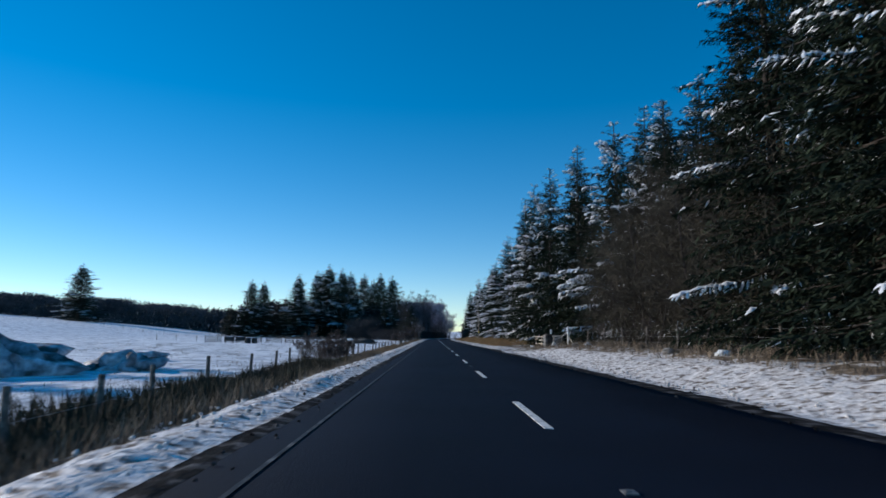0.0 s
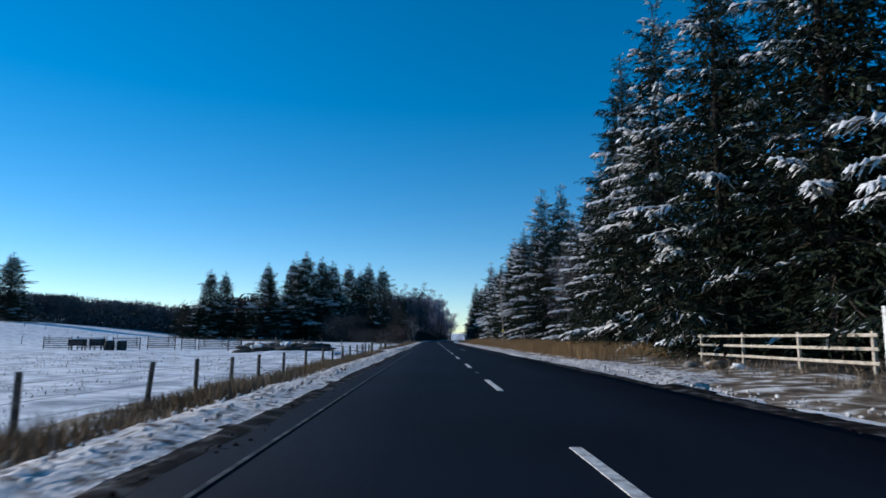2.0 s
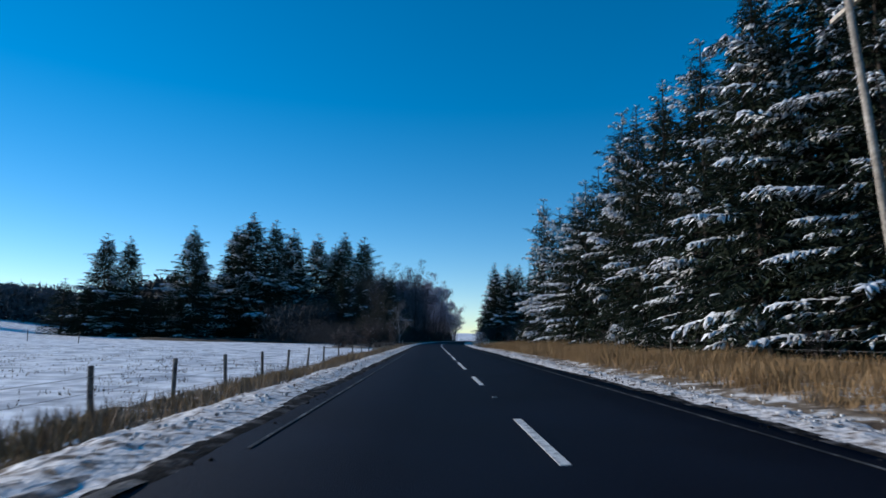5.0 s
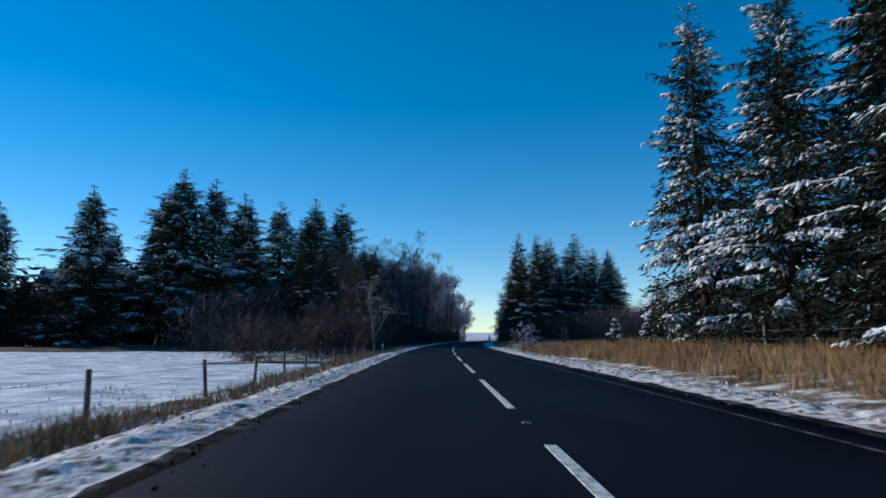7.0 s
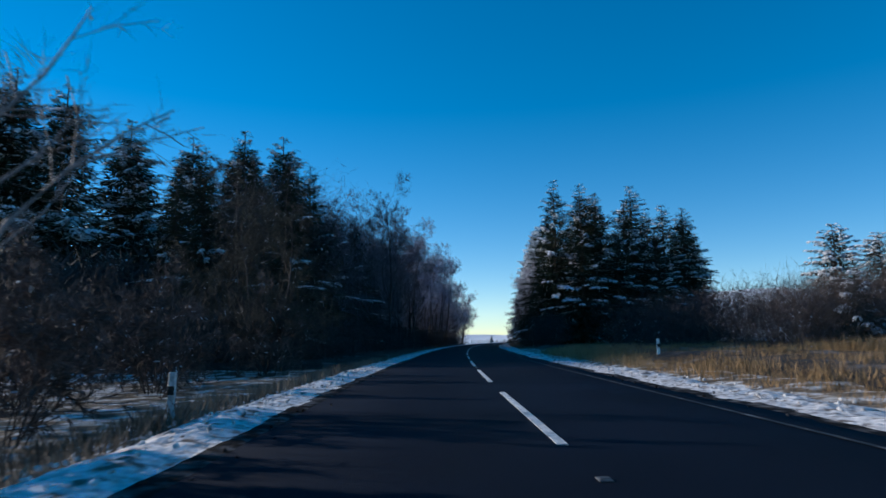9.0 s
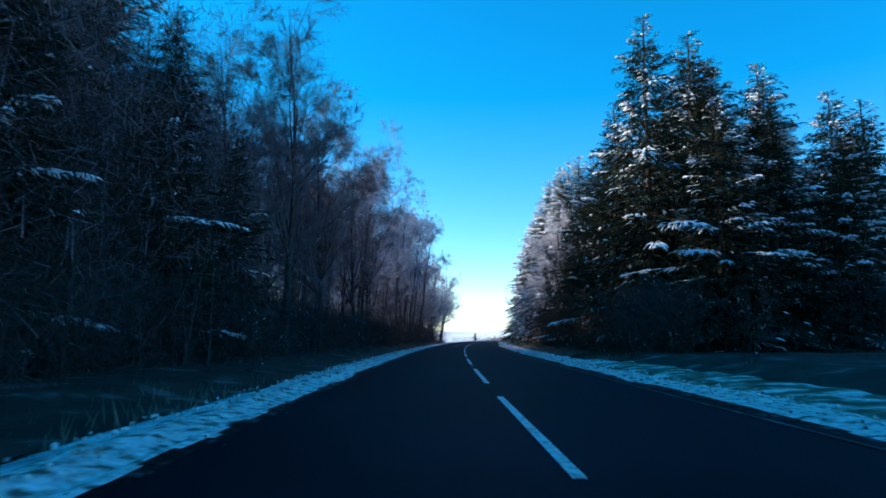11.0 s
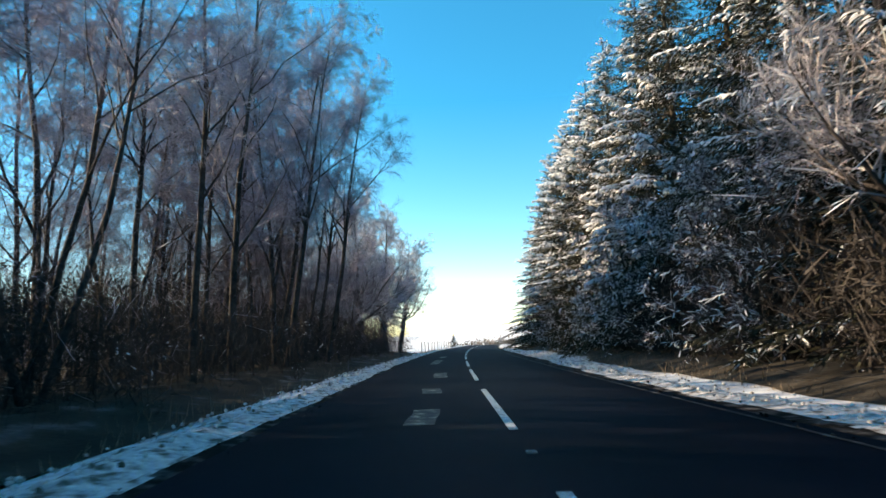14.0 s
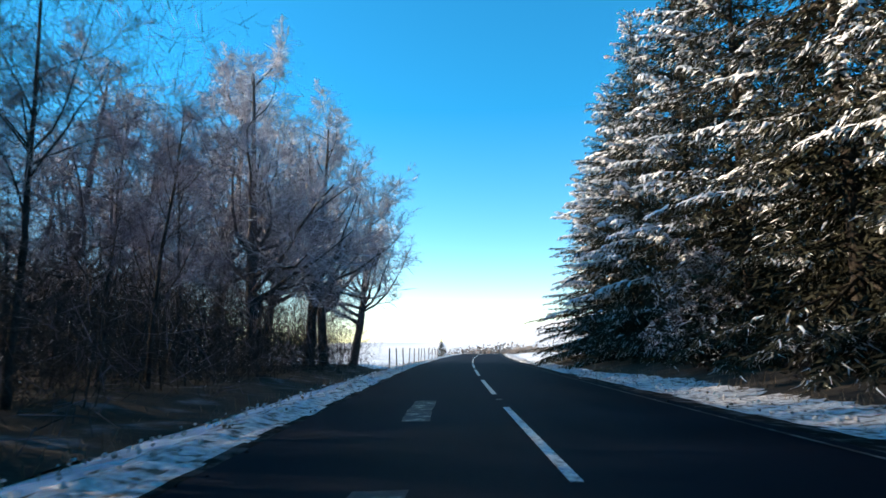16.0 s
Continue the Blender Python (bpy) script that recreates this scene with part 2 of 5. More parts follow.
def rod(bm, a, b, r0, r1=None, sides=8):
    """A tapered round bar from a to b."""
    a, b = Vector(a), Vector(b)
    way = b - a
    m = Matrix.Translation((a + b) / 2) @ way.to_track_quat("Z", "Y").to_matrix().to_4x4()
    bmesh.ops.create_cone(bm, cap_ends=True, segments=sides, radius1=r0, radius2=r0 if r1 is None else r1, depth=way.length, matrix=m)


def lump(bm, size, at, seed, rough=0.25, detail=2):
    """An uneven stone or clod."""
    made = bmesh.ops.create_icosphere(bm, subdivisions=detail, radius=0.5)
    off = Vector((seed * 7.3, seed * 3.1, seed * 5.7))
    for v in made["verts"]:
        p = v.co.normalized()
        k = 1 + rough * 2 * noise.noise(p * 1.6 + off) + rough * 0.6 * noise.noise(p * 4.0 + off)
        v.co = Vector((v.co.x * k * size[0], v.co.y * k * size[1], v.co.z * k * size[2])) + Vector(at)


# ---- ground, road, verges ----
def build_ground():
    near = [3.0, 3.35, 3.8, 4.3, 4.9, 5.5, 6.1, 6.8, 7.6, 8.5, 9.5, 10.6, 12, 13.6, 15.5, 18, 21, 25, 30, 36, 43, 51, 60, 70, 82, 96, 112, 130,
            150, 175, 205, 240, 280, 330, 400, 500, 640, 850, 1200, 1800]
    rel = np.array([-v for v in reversed(near)] + [-1.5, 0.0, 1.5] + near)
    ys = np.concatenate([np.arange(-60, 420, 1.0), 420 + 1.5 * (np.arange(1, 60) ** 1.8)])
    r, y = np.meshgrid(rel, ys)
    # far out the columns run straight on, so that the sheet stays one even field
    x = r + centre(y)
    v = np.stack([x, y, land(r, y)], -1).reshape(-1, 3)
    ground = new("ground", grid_mesh("ground", v, len(ys), len(rel), snow_ground))
    tagged(ground, "snow-covered open field and verge ground", "ground", kind="structure")


def strip(name, r0, r1, y0, y1, z, mat, cols=2, dy=1.0, uneven=0.0):
    """A strip along the road between two distances from its centre line."""
    ys = np.arange(y0, y1 + dy / 2, dy)
    rel = np.linspace(r0, r1, cols)
    r, y = np.meshgrid(rel, ys)
    if uneven:
        edge = uneven * (waves(y * 0, y, 1.9, 4) + 0.6 * waves(y * 0, y, 5.3, 5))
        r = r + edge
    return np.stack([r + centre(y), y, z(r, y)], -1).reshape(-1, 3), len(ys), cols


def build_road():
    ys = np.arange(-60, 470, 1.0)
    prof = [(-3.22, -0.12), (-3.12, -0.005), (-1.5, 0.0), (0.0, 0.0), (1.5, 0.0), (3.3, -0.005), (3.42, -0.12)]
    r = np.array([[p[0] for p in prof]] * len(ys))
    y = np.repeat(ys[:, None], len(prof), 1)
    r[:, :2] += 0.05 * waves(y[:, :2] * 0, y[:, :2], 1.3, 6)
    r[:, -2:] += 0.05 * waves(y[:, :2] * 0, y[:, :2], 1.1, 7)
    z = np.array([[p[1] for p in prof]] * len(ys)) + road_z(y)
    v = np.stack([r + centre(y), y, z], -1).reshape(-1, 3)
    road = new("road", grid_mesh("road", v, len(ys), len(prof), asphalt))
    tagged(road, "dark wet two-lane asphalt road with white markings", "road", kind="structure")
    # centre line: short marks with long gaps, then long marks with short gaps
    for long in (3.0, 6.0):
        bm = bmesh.new()
        block(bm, (0.105, long, 0.008), (0, long / 2, 0.004))
        me = bm_mesh("centre_dash", bm, line_paint)
        for k in (range(-4, 14) if long == 3.0 else range(14, 46)):
            y0 = (-1.54 if long == 3.0 else -3.485) + 9 * k
            dash = part("centre_dash", me, road)
            dash.matrix_world = pose(float(centre(np.array(y0 + 0.0))), y0, 0.002 + float(road_z(np.array(y0))), 0, 0, -heading(y0 + long / 2))
    for name, rr, y0, y1 in (("edge_line", -2.68, -30, 84), ("edge_line", -2.78, 107, 142), ("edge_line", 2.74, 70, 215), ("edge_line", 3.02, 215, 400)):
        v, a, b = strip(name, rr - (0.035 if rr > 0 else 0.022), rr + (0.035 if rr > 0 else 0.022), y0, y1, lambda r, y: 0.006 + road_z(y), worn_paint)
        part(name, grid_mesh(name, v, a, b, worn_paint), road, "worn white edge line")
    # reflecting studs in every second gap of the centre line
    bm = bmesh.new()
    block(bm, (0.10, 0.12, 0.014), (0, 0, 0.007), 0.004)
    block(bm, (0.07, 0.04, 0.010), (0, 0, 0.018), 0.003)
    stud = bm_mesh("road_stud", bm, gate_metal)
    for k in range(-2, 44, 2):
        y0 = -1.54 + 9 * k + 6.0 if k < 14 else -3.485 + 9 * k + 7.5
        part("road_stud", stud, road).matrix_world = pose(float(centre(np.array(y0))), y0, 0.001 + float(road_z(np.array(y0))), 0, 0, -heading(y0))
    # a pale streak of scraped paint across the far lane
    v, a, b = strip("streak", 1.11, 1.22, 90.0, 98.0, lambda r, y: 0.007 + 0 * r, line_paint, 2, 0.12, 0.035)
    v[:, 0] += 0.09 * (98.0 - v[:, 1]) * 0.25
    part("paint_streak", grid_mesh("paint_streak", v, a, b, streak_paint), road, "scraped pale paint streak")
    # worn-out lettering in the near lane: pale uneven bars
    for y0, y1, at in ((276.2, 278.0, -1.1), (280.9, 282.2, -1.05), (286.2, 288.9, -1.0), (296.6, 302.4, -1.46), (306.6, 310.0, -1.46)):
        v, a, b = strip("worn_bar", at - 0.20, at + 0.20, y0, y1, lambda r, y: 0.006 + road_z(y), letter_paint, 3, 0.1, 0.05)
        part("worn_bar", grid_mesh("worn_bar", v, a, b, letter_paint), road, "worn pale road lettering")
    return road


def build_banks():
    """The lumpy snow that the plough left along both edges, and the soil and dead grass beside it."""
    for side, name in ((-1, "snow_bank_left"), (1, "snow_bank_right")):
        ys = np.arange(-10, 400, 0.12)
        n = 25
        s = np.linspace(0, 1, n)
        y = np.repeat(ys[:, None], n, 1)
        u = np.repeat(s[None, :], len(ys), 0)
        if side < 0:
            inner = 3.08 + 0.06 * rough(y * 0, y, 0.5, 4, 1) - 0.06 * step(200, 215, y)
            width = 1.85 + 0.45 * rough(y * 0, y, 0.22, 4, 3)
            width = width * (1 - 0.30 * step(205, 220, y)) 
            gap = step(89.5, 92, y) * (1 - step(103, 105, y))
        else:
            inner = 3.22 + 0.10 * rough(y * 0, y, 0.4, 4, 5)
            width = 1.75 + 0.6 * rough(y * 0, y, 0.2, 4, 7)
            width = width + 3.0 * (1 - step(36, 48, y)) + 2.2 * step(54, 58, y) * (1 - step(66, 72, y)) + 3.0 * step(294, 299, y) * (1 - step(312, 326, y))
            gap = step(46, 49, y) * (1 - step(53, 55, y)) * 0.6
        rel = side * (inner + width * u)
        x = rel + centre(y)
        bulge = np.sin(np.pi * np.clip(u * 1.05, 0, 1) ** 1.2) ** 0.7
        h = 0.075 + 0.04 * rough(x, y, 0.7, 2, 1) + 0.05 * np.abs(rough(x, y, 2.6, 2, 2)) + 0.045 * np.abs(rough(x, y, 5.0, 2, 3)) + 0.03 * rough(x, y, 9.0, 2, 6)
        h = h * bulge * (1 - gap) * (0.30 + 0.70 * step(0.15, 0.5, u)) * (1.0 if side < 0 else 1.1) * (1 - 0.2 * step(198, 212, y)) - np.where(u < 0.4, 0.016, 0.05) * (1 - bulge) - 0.05 * gap
        base = np.where(np.abs(rel) < 3.3, 0.012, land(rel, y) + 0.085 * (1 - step(3.5, 4.4, np.abs(rel))))
        v = np.stack([x, y, base + h - (0.30 * step(0.3, 0.8, gap) if side < 0 else 0.0)], -1).reshape(-1, 3)
        bank = new(name, grid_mesh(name, v if side > 0 else v.reshape(len(ys), n, 3)[:, ::-1].reshape(-1, 3), len(ys), n, snow_bank, False))
        # the side towards the wheels is wet slush, blackened for the bank's own shade too
        bank.data.materials.append(slush)
        col = np.arange(len(ys) - 1).repeat(n - 1), np.tile(np.arange(n - 1), len(ys) - 1)
        if side < 0:
            col = col[0], n - 2 - col[1]
        yy = ys[col[0]]
        edge = (0.13 - 0.05 * step(200, 215, yy) if side < 0 else 0.15) + 0.05 * rough(yy, yy * 0, 0.6, 3, 4)
        dirty = (col[1] / (n - 1) < edge + 2.0 * gap[col[0], 0]).astype(np.int32)
        bank.data.polygons.foreach_set("material_index", np.concatenate([dirty, dirty]))
        soft_side = yy > -100
        bank.data.polygons.foreach_set("use_smooth", np.concatenate([soft_side, soft_side]))
        tagged(bank, "lumpy dirty snow bank along the road edge", "snow bank", kind="structure")
    # loose clods that rolled off the banks
    rng = np.random.default_rng(17)
    bm = bmesh.new()
    bmesh.ops.create_icosphere(bm, subdivisions=1, radius=1.0)
    ball = np.array([v.co[:] for v in bm.verts])
    tri = np.array([[v.index for v in f.verts] for f in bm.faces])
    bm.free()
    for name, mat, count, spread in (("snow_clods", snow_bank, 7000, (0.30, 1.6)), ("slush_clods", slush, 1500, (-0.30, 0.10))):
        y = rng.uniform(0, 345, count)
        side = rng.choice([-1.0, 1.0], count)
        rel = side * (np.where(side < 0, 3.12, 3.34) + rng.uniform(*spread, count))
        keep = ~((side < 0) & (y > 88) & (y < 106))
        y, rel = y[keep], rel[keep]
        size = rng.uniform(0.015, 0.045 if mat is snow_bank else 0.03, (len(y), 1)) * rng.uniform(0.6, 1.0, (len(y), 3))
        at = np.stack([rel + centre(y), y, land(rel, y) + 0.085 * (1 - step(3.5, 4.4, np.abs(rel))) + np.where(np.abs(rel) < 3.3, 0.03, 0.10)], 1)
        v = at[:, None] + ball[None] * size[:, None] * rng.uniform(0.7, 1.3, (len(y), len(ball), 1))
        f = tri[None] + np.arange(len(y))[:, None, None] * len(ball)
        ob = new(name, tri_mesh(name, v.reshape(-1, 3), f.reshape(-1, 3), mat))
        tagged(ob, "loose frozen clods scattered along the snow banks", "snow clods", kind="stuff")
    # the wood and heath floors have shade mixed into their soil colour
    for side, name, r0, r1, y0, y1, mat in ((-1, "verge_left", 4.25, 7.2, -30, 88.5, verge_soil), (-1, "verge_left_far", 4.6, 7.2, 105.5, 215, verge_soil), (1, "verge_right", 4.4, 9.5, -30, 242, verge_soil),
                                            (1, "heath_floor", 6.2, 44.0, 176, 252, shaded_soil), (1, "forest_floor_right", 8.6, 38.0, -30, 172, shaded_soil),
                                            (1, "forest_floor_far", 5.4, 40.0, 242, 350, shaded_litter),
                                            (-1, "verge_rough_left", 5.0, 15.0, 176, 210, verge_soil), (-1, "forest_floor_left", 5.0, 60.0, 207, 340, shaded_soil)):
        far = r1 > 20
        rel = np.concatenate([np.linspace(r0, 12, 8), np.linspace(13, r1, 22)]) if far else np.linspace(r0, r1, 9)
        ys = np.arange(y0, y1 + 0.1, 1.0 if far else 0.5)
        u, y = np.meshgrid(rel, ys)
        u = u + 0.25 * waves(u * 0, y, 1.3, 8) * (u < r0 + 0.6)
        rr = side * u
        z = land(rr, y) + 0.02 + 0.05 * waves(rr, y, 2.9, 4) + 0.03 * (u - r0 > 0.3) + (0.22 if far else 0.0) * step(0.3, 1.5, u - r0) * step(y0, y0 + 6.0, y) - (0.10 if far else 0.0) * (1 - step(y0, y0 + 2.0, y))
        if name.startswith("verge"):
            z = z - 0.10 * (u > r1 - 0.3) - 0.05 * (u < r0 + 0.2)
        if far:
            # the edges die out unevenly under the snow
            z = z - 0.5 * step(r1 - 9.0, r1, u + 4.0 * rough(rr, y, 0.12, 3, 2)) - 0.4 * (1 - step(y0, y0 + 5.0, y + 3.0 * rough(rr, y, 0.15, 3, 3))) - 0.4 * step(y1 - 5.0, y1, y + 3.0 * rough(rr, y, 0.15, 3, 5))
        v = np.stack([rr + centre(y), y, z], -1)
        if side < 0:
            v = v[:, ::-1]
        ob = new(name, grid_mesh(name, v.reshape(-1, 3), len(ys), len(rel), mat))
        tagged(ob, "strip of bare soil, dead grass and thin snow", "verge", kind="structure")


def build_entrance():
    """The field entrance: churned snow with wheel ruts turning off the road."""
    ys, rel = np.arange(87.5, 107.0, 0.12), np.arange(-17.0, -3.0, 0.12)
    r, y = np.meshgrid(rel, ys)
    x = r + centre(y)
    rut = np.zeros_like(x)
    for n, (rad, cy) in enumerate(((6.5, 90.5), (8.0, 90.9), (10.4, 89.9), (12.0, 90.4), (7.4, 93.5), (9.2, 94.1), (5.2, 91.5))):
        off = np.sqrt(((x + 3.3 + 1.3 * rad) / 1.3) ** 2 + (y - cy) ** 2) - rad + 0.12 * rough(x, y, 0.5, 2, n)
        rut = np.maximum(rut, np.exp(-((off / 0.21) ** 2)) * step(cy - 1.0, cy + 1.0, y + 0 * x))
    for n, (at, lean) in enumerate(((-3.7, 0.00), (-5.2, 0.05), (-7.0, -0.06), (-8.6, -0.06), (-4.4, 0.10))):
        off = x - at - lean * (y - 96) + 0.25 * rough(x * 0, y, 0.25, 2, n + 10)
        rut = np.maximum(rut, 0.8 * np.exp(-((off / 0.15) ** 2)))
    edge = step(0, 1.6, y - 87.5) * step(0, 1.6, 106.9 - y) * step(0, 3.0, x + 17.0)
    z = land(r, y) + 0.085 * (1 - step(3.5, 4.4, -r)) - 0.06 + edge * (0.13 + 0.12 * step(3.6, 5.4, -r) + 0.03 * rough(x, y, 0.8, 3, 4) + 0.02 * np.abs(rough(x, y, 3.2, 2, 5)) - 0.12 * rut)
    z = z - 0.06 * step(-3.25, -3.0, r)
    v = np.stack([x, y, z], -1).reshape(-1, 3)
    ob = new("field_entrance", grid_mesh("field_entrance", v, len(ys), len(rel), snow_ground))
    ob.data.materials.append(mud)
    dirt = 0.85 * rut + 0.65 * rough(x * 1.6, y, 0.45, 4, 8) + 0.8 * (1 - step(3.2, 5.6, -r))
    face = (dirt[:-1, :-1] > 0.50).astype(np.int32).ravel()
    ob.data.polygons.foreach_set("material_index", np.concatenate([face, face]))
    tagged(ob, "rutted churned snow and mud of a field entrance", "field entrance", kind="structure")


build_ground()
road = build_road()
build_banks()
build_entrance()

# ---- trees ----
def unit(v):
    return v / np.maximum(np.linalg.norm(v, axis=-1, keepdims=True), 1e-9)


def sprays(base, tip, width, rng):
    """Flat needle sprays or small leaves: one narrow lozenge from base to tip each, of any roll."""
    d = tip - base
    side = unit(np.cross(d, unit(rng.normal(size=d.shape) + (0, 0, 0.8)))) * (width / 2)[:, None]
    mid = base + d * 0.45
    v = np.stack([base, mid + side, tip, mid - side], 1).reshape(-1, 3)
    k = np.arange(len(base)) * 4
    return v, np.concatenate([np.stack([k, k + 1, k + 2], 1), np.stack([k, k + 2, k + 3], 1)])


def needles_of(base, tip, width, rng):
    """Fine twigs: one long narrow triangle each."""
    d = tip - base
    side = unit(np.cross(d, unit(rng.normal(size=d.shape)))) * (width / 2)[:, None]
    v = np.stack([base - side, base + side, tip], 1).reshape(-1, 3)
    return v, np.arange(len(base) * 3).reshape(-1, 3)


def pads(base, tip, width, thick, rng, mid=None):
    """Small humps of snow lying along a twig, which may bend at mid."""
    up = np.array([0.0, 0.0, 1.0]) * thick[:, None]
    if mid is None:
        mid = base + (tip - base) * rng.uniform(0.4, 0.6, (len(base), 1))
    side = unit(np.cross(tip - base, np.array([0.0, 0.0, 1.0]))) * (width / 2)[:, None]

    def rim(p, q, s, w):
        return p + (q - p) * (s + rng.uniform(-0.2, 0.2, (len(base), 1))) + side * w * rng.uniform(0.6, 1.2, (len(base), 1)) - up * 0.35

    v = np.stack([base, rim(base, mid, 0.5, 0.85), rim(mid, tip, 0.5, 0.95), tip, rim(mid, tip, 0.45, -0.95), rim(base, mid, 0.55, -0.85), mid + up], 1).reshape(-1, 3)
    k = np.arange(len(base)) * 7
    return v, np.concatenate([np.stack([k + 6, k + a, k + (a + 1) % 6], 1) for a in range(6)])


def ribbons(base, mid, tip, width, rng):
    """Drooping feathered branchlets: a narrow blade that bends at mid, widest there."""
    side = unit(np.cross(tip - base, unit(rng.normal(size=base.shape) * 0.55 + (0, 0, 1.0)))) * (width / 2)[:, None]
    v = np.stack([base - side * 0.35, base + side * 0.35, mid - side, mid + side, tip], 1).reshape(-1, 3)
    k = np.arange(len(base)) * 5
    return v, np.concatenate([np.stack([k, k + 1, k + 3], 1), np.stack([k, k + 3, k + 2], 1), np.stack([k + 2, k + 3, k + 4], 1)])


def tubes(lines, radii, sides):
    """Round tapered limbs along the given lines (count, points, 3)."""
    n, k, _ = lines.shape
    t = unit(np.gradient(lines, axis=1))
    ref = np.where(np.abs(t[..., 2:3]) > 0.9, (1.0, 0.0, 0.0), (0.0, 0.0, 1.0))
    a = unit(np.cross(t, ref))
    b = np.cross(t, a)
    ang = np.linspace(0, 2 * math.pi, sides, endpoint=False)
    ring = lines[:, :, None] + radii[:, :, None, None] * (a[:, :, None] * np.cos(ang)[:, None] + b[:, :, None] * np.sin(ang)[:, None])
    v = ring.reshape(-1, 3)
    i = np.arange(n)[:, None, None] * k * sides + np.arange(k - 1)[None, :, None] * sides
    s = np.arange(sides)[None, None, :]
    p, q = (i + s).ravel(), (i + (s + 1) % sides).ravel()
    return v, np.concatenate([np.stack([p, q, q + sides], 1), np.stack([p, q + sides, p + sides], 1)])


def merged(*bits):
    vs, fs, n = [], [], 0
    for v, f in bits:
        vs.append(v)
        fs.append(f + n)
        n += len(v)
    return np.concatenate(vs), np.concatenate(fs)


def spruce(label, height, reach, seed, levels=24, per=8, dense=5.0, size=0.30, snow=0.3, bare=0.03, ragged=0.25, mat=None, droop=0.3, bulk=0.8, load=1.0, cover=0.8,
           frost=0.0, patchy=1.4, inner=150, blunt=0.0, fine=1.0, clear=0.0, grain=0.75):
    """A conifer: trunk, whorls of drooping boughs feathered with branchlets and sprays, and the snow that lies on them in patches."""
    rng = np.random.default_rng(seed)
    n = levels * per
    z = np.repeat(np.linspace(bare, 0.985, levels), per) * height + rng.uniform(-0.5, 0.5, n) * height / levels
    z = np.clip(z, 0.25, height * 0.99)
    f = 1 - z / height
    az = rng.uniform(0, 2 * math.pi, n)
    uneven = 1 + ragged * np.sin(3 * az + z * 1.3 + seed) * np.sin(z * 0.9 + seed * 2) + ragged * 0.8 * vnoise(az * 1.3, z * 0.8, seed)
    length = (reach * (f**bulk * (1 - blunt) + blunt * np.sqrt(np.clip(f, 0, 1))) * uneven * rng.uniform(0.58, 1.14, n) + 0.16) * np.where(f > 0.9, 0.85, 1.0)
    way = np.stack([np.cos(az), np.sin(az), 0 * az], 1)
    rise = 0.45 - 0.75 * f**0.6 - droop * f + rng.uniform(-0.14, 0.14, n)
    curl = 0.30 + 0.25 * f

    def along(i, s):
        return np.stack([way[i, 0] * length[i] * s, way[i, 1] * length[i] * s, z[i] + length[i] * (rise[i] * s + curl[i] * s * s * 0.6 - 0.16 * np.clip(s - 0.6, 0, 1) ** 2 * 4)], 1)

    every = np.arange(n)
    # snow lies in drifts over neighbouring boughs, and between them the tree is bare
    drift = np.clip(1 + patchy * 1.6 * vnoise(az * 1.7, z * 0.55, seed + 5), 0.0, 2.4)
    heavy = rng.random(n) < snow * drift * (1 - clear * (1 - step(0.12, 0.42, z / height)))
    bits, tops = [], []
    # branchlets on both sides of each bough
    i = np.repeat(every, np.maximum(5, (length * dense * 2).astype(int)))
    s = rng.uniform(0.08, 1.0, len(i)) ** 0.8
    base = along(i, s)
    fwd = unit(along(i, s + 0.05) - base)
    lat = unit(np.cross(fwd, (0, 0, 1.0)))
    side = rng.choice([-1.0, 1.0], len(i))[:, None]
    ln = length[i] * (0.30 * (1 - s) ** 0.6 + 0.06) * rng.uniform(0.6, 1.3, len(i)) + 0.10 + 0.10 * np.minimum(1.0, length[i])
    ln = np.minimum(ln, 0.28 + 0.40 * ln) * fine
    d = unit(lat * side * rng.uniform(0.35, 1.0, (len(i), 1)) + fwd * rng.uniform(0.5, 1.1, (len(i), 1)) + np.array([0, 0, 1.0]) * rng.uniform(-0.45, 0.12, (len(i), 1)))
    mid = base + d * (ln * 0.5)[:, None]
    hang = unit(d + np.array([0, 0, -1.0]) * rng.uniform(0.15, 1.1, (len(i), 1)))
    tip = mid + hang * (ln * 0.5)[:, None]
    bits.append(ribbons(base, mid, tip, (0.020 + 0.075 * ln) * rng.uniform(0.7, 1.3, len(i)), rng))
    snowy = rng.random(len(i)) < np.where(heavy[i], cover * np.clip(0.25 + 1.2 * s, 0, 1), 0.035 * snow)
    k = snowy.nonzero()[0]
    if len(k):
        wd = load * (0.045 + 0.12 * np.minimum(ln[k], 0.6)) * rng.uniform(0.55, 1.35, len(k))
        up = np.array([0, 0, 0.025])
        tops.append(pads(base[k] + up, tip[k] + up * 0.4, wd, wd * rng.uniform(0.35, 0.7, len(k)), rng, mid[k] + up))
    for q in range(3):
        out = unit(hang * 0.8 + np.cross(hang, (0, 0, 1.0)) * rng.choice([-1.0, 1.0], (len(i), 1)) * rng.uniform(0.4, 1.0, (len(i), 1)) + rng.normal(size=d.shape) * 0.18)
        start = base + (mid - base) * rng.uniform(0.3, 1.0, (len(i), 1)) if q == 0 else mid + (tip - mid) * rng.uniform(0.0, 0.6, (len(i), 1))
        sl = (ln * rng.uniform(0.3, 0.62, len(i)) * size / 0.3)
        white = rng.random(len(i)) < frost * (0.45 + 0.9 * z[i] / height) * np.where(s > 0.45, 1.25, 0.5)
        wide = sl * rng.uniform(0.09, 0.17, len(i)) + 0.006
        for sel, into in ((~white, bits), (white, tops)):
            if sel.any():
                into.append(needles_of(start[sel], start[sel] + out[sel] * sl[sel][:, None], wide[sel] * (1.0 if into is bits else 0.7), rng))
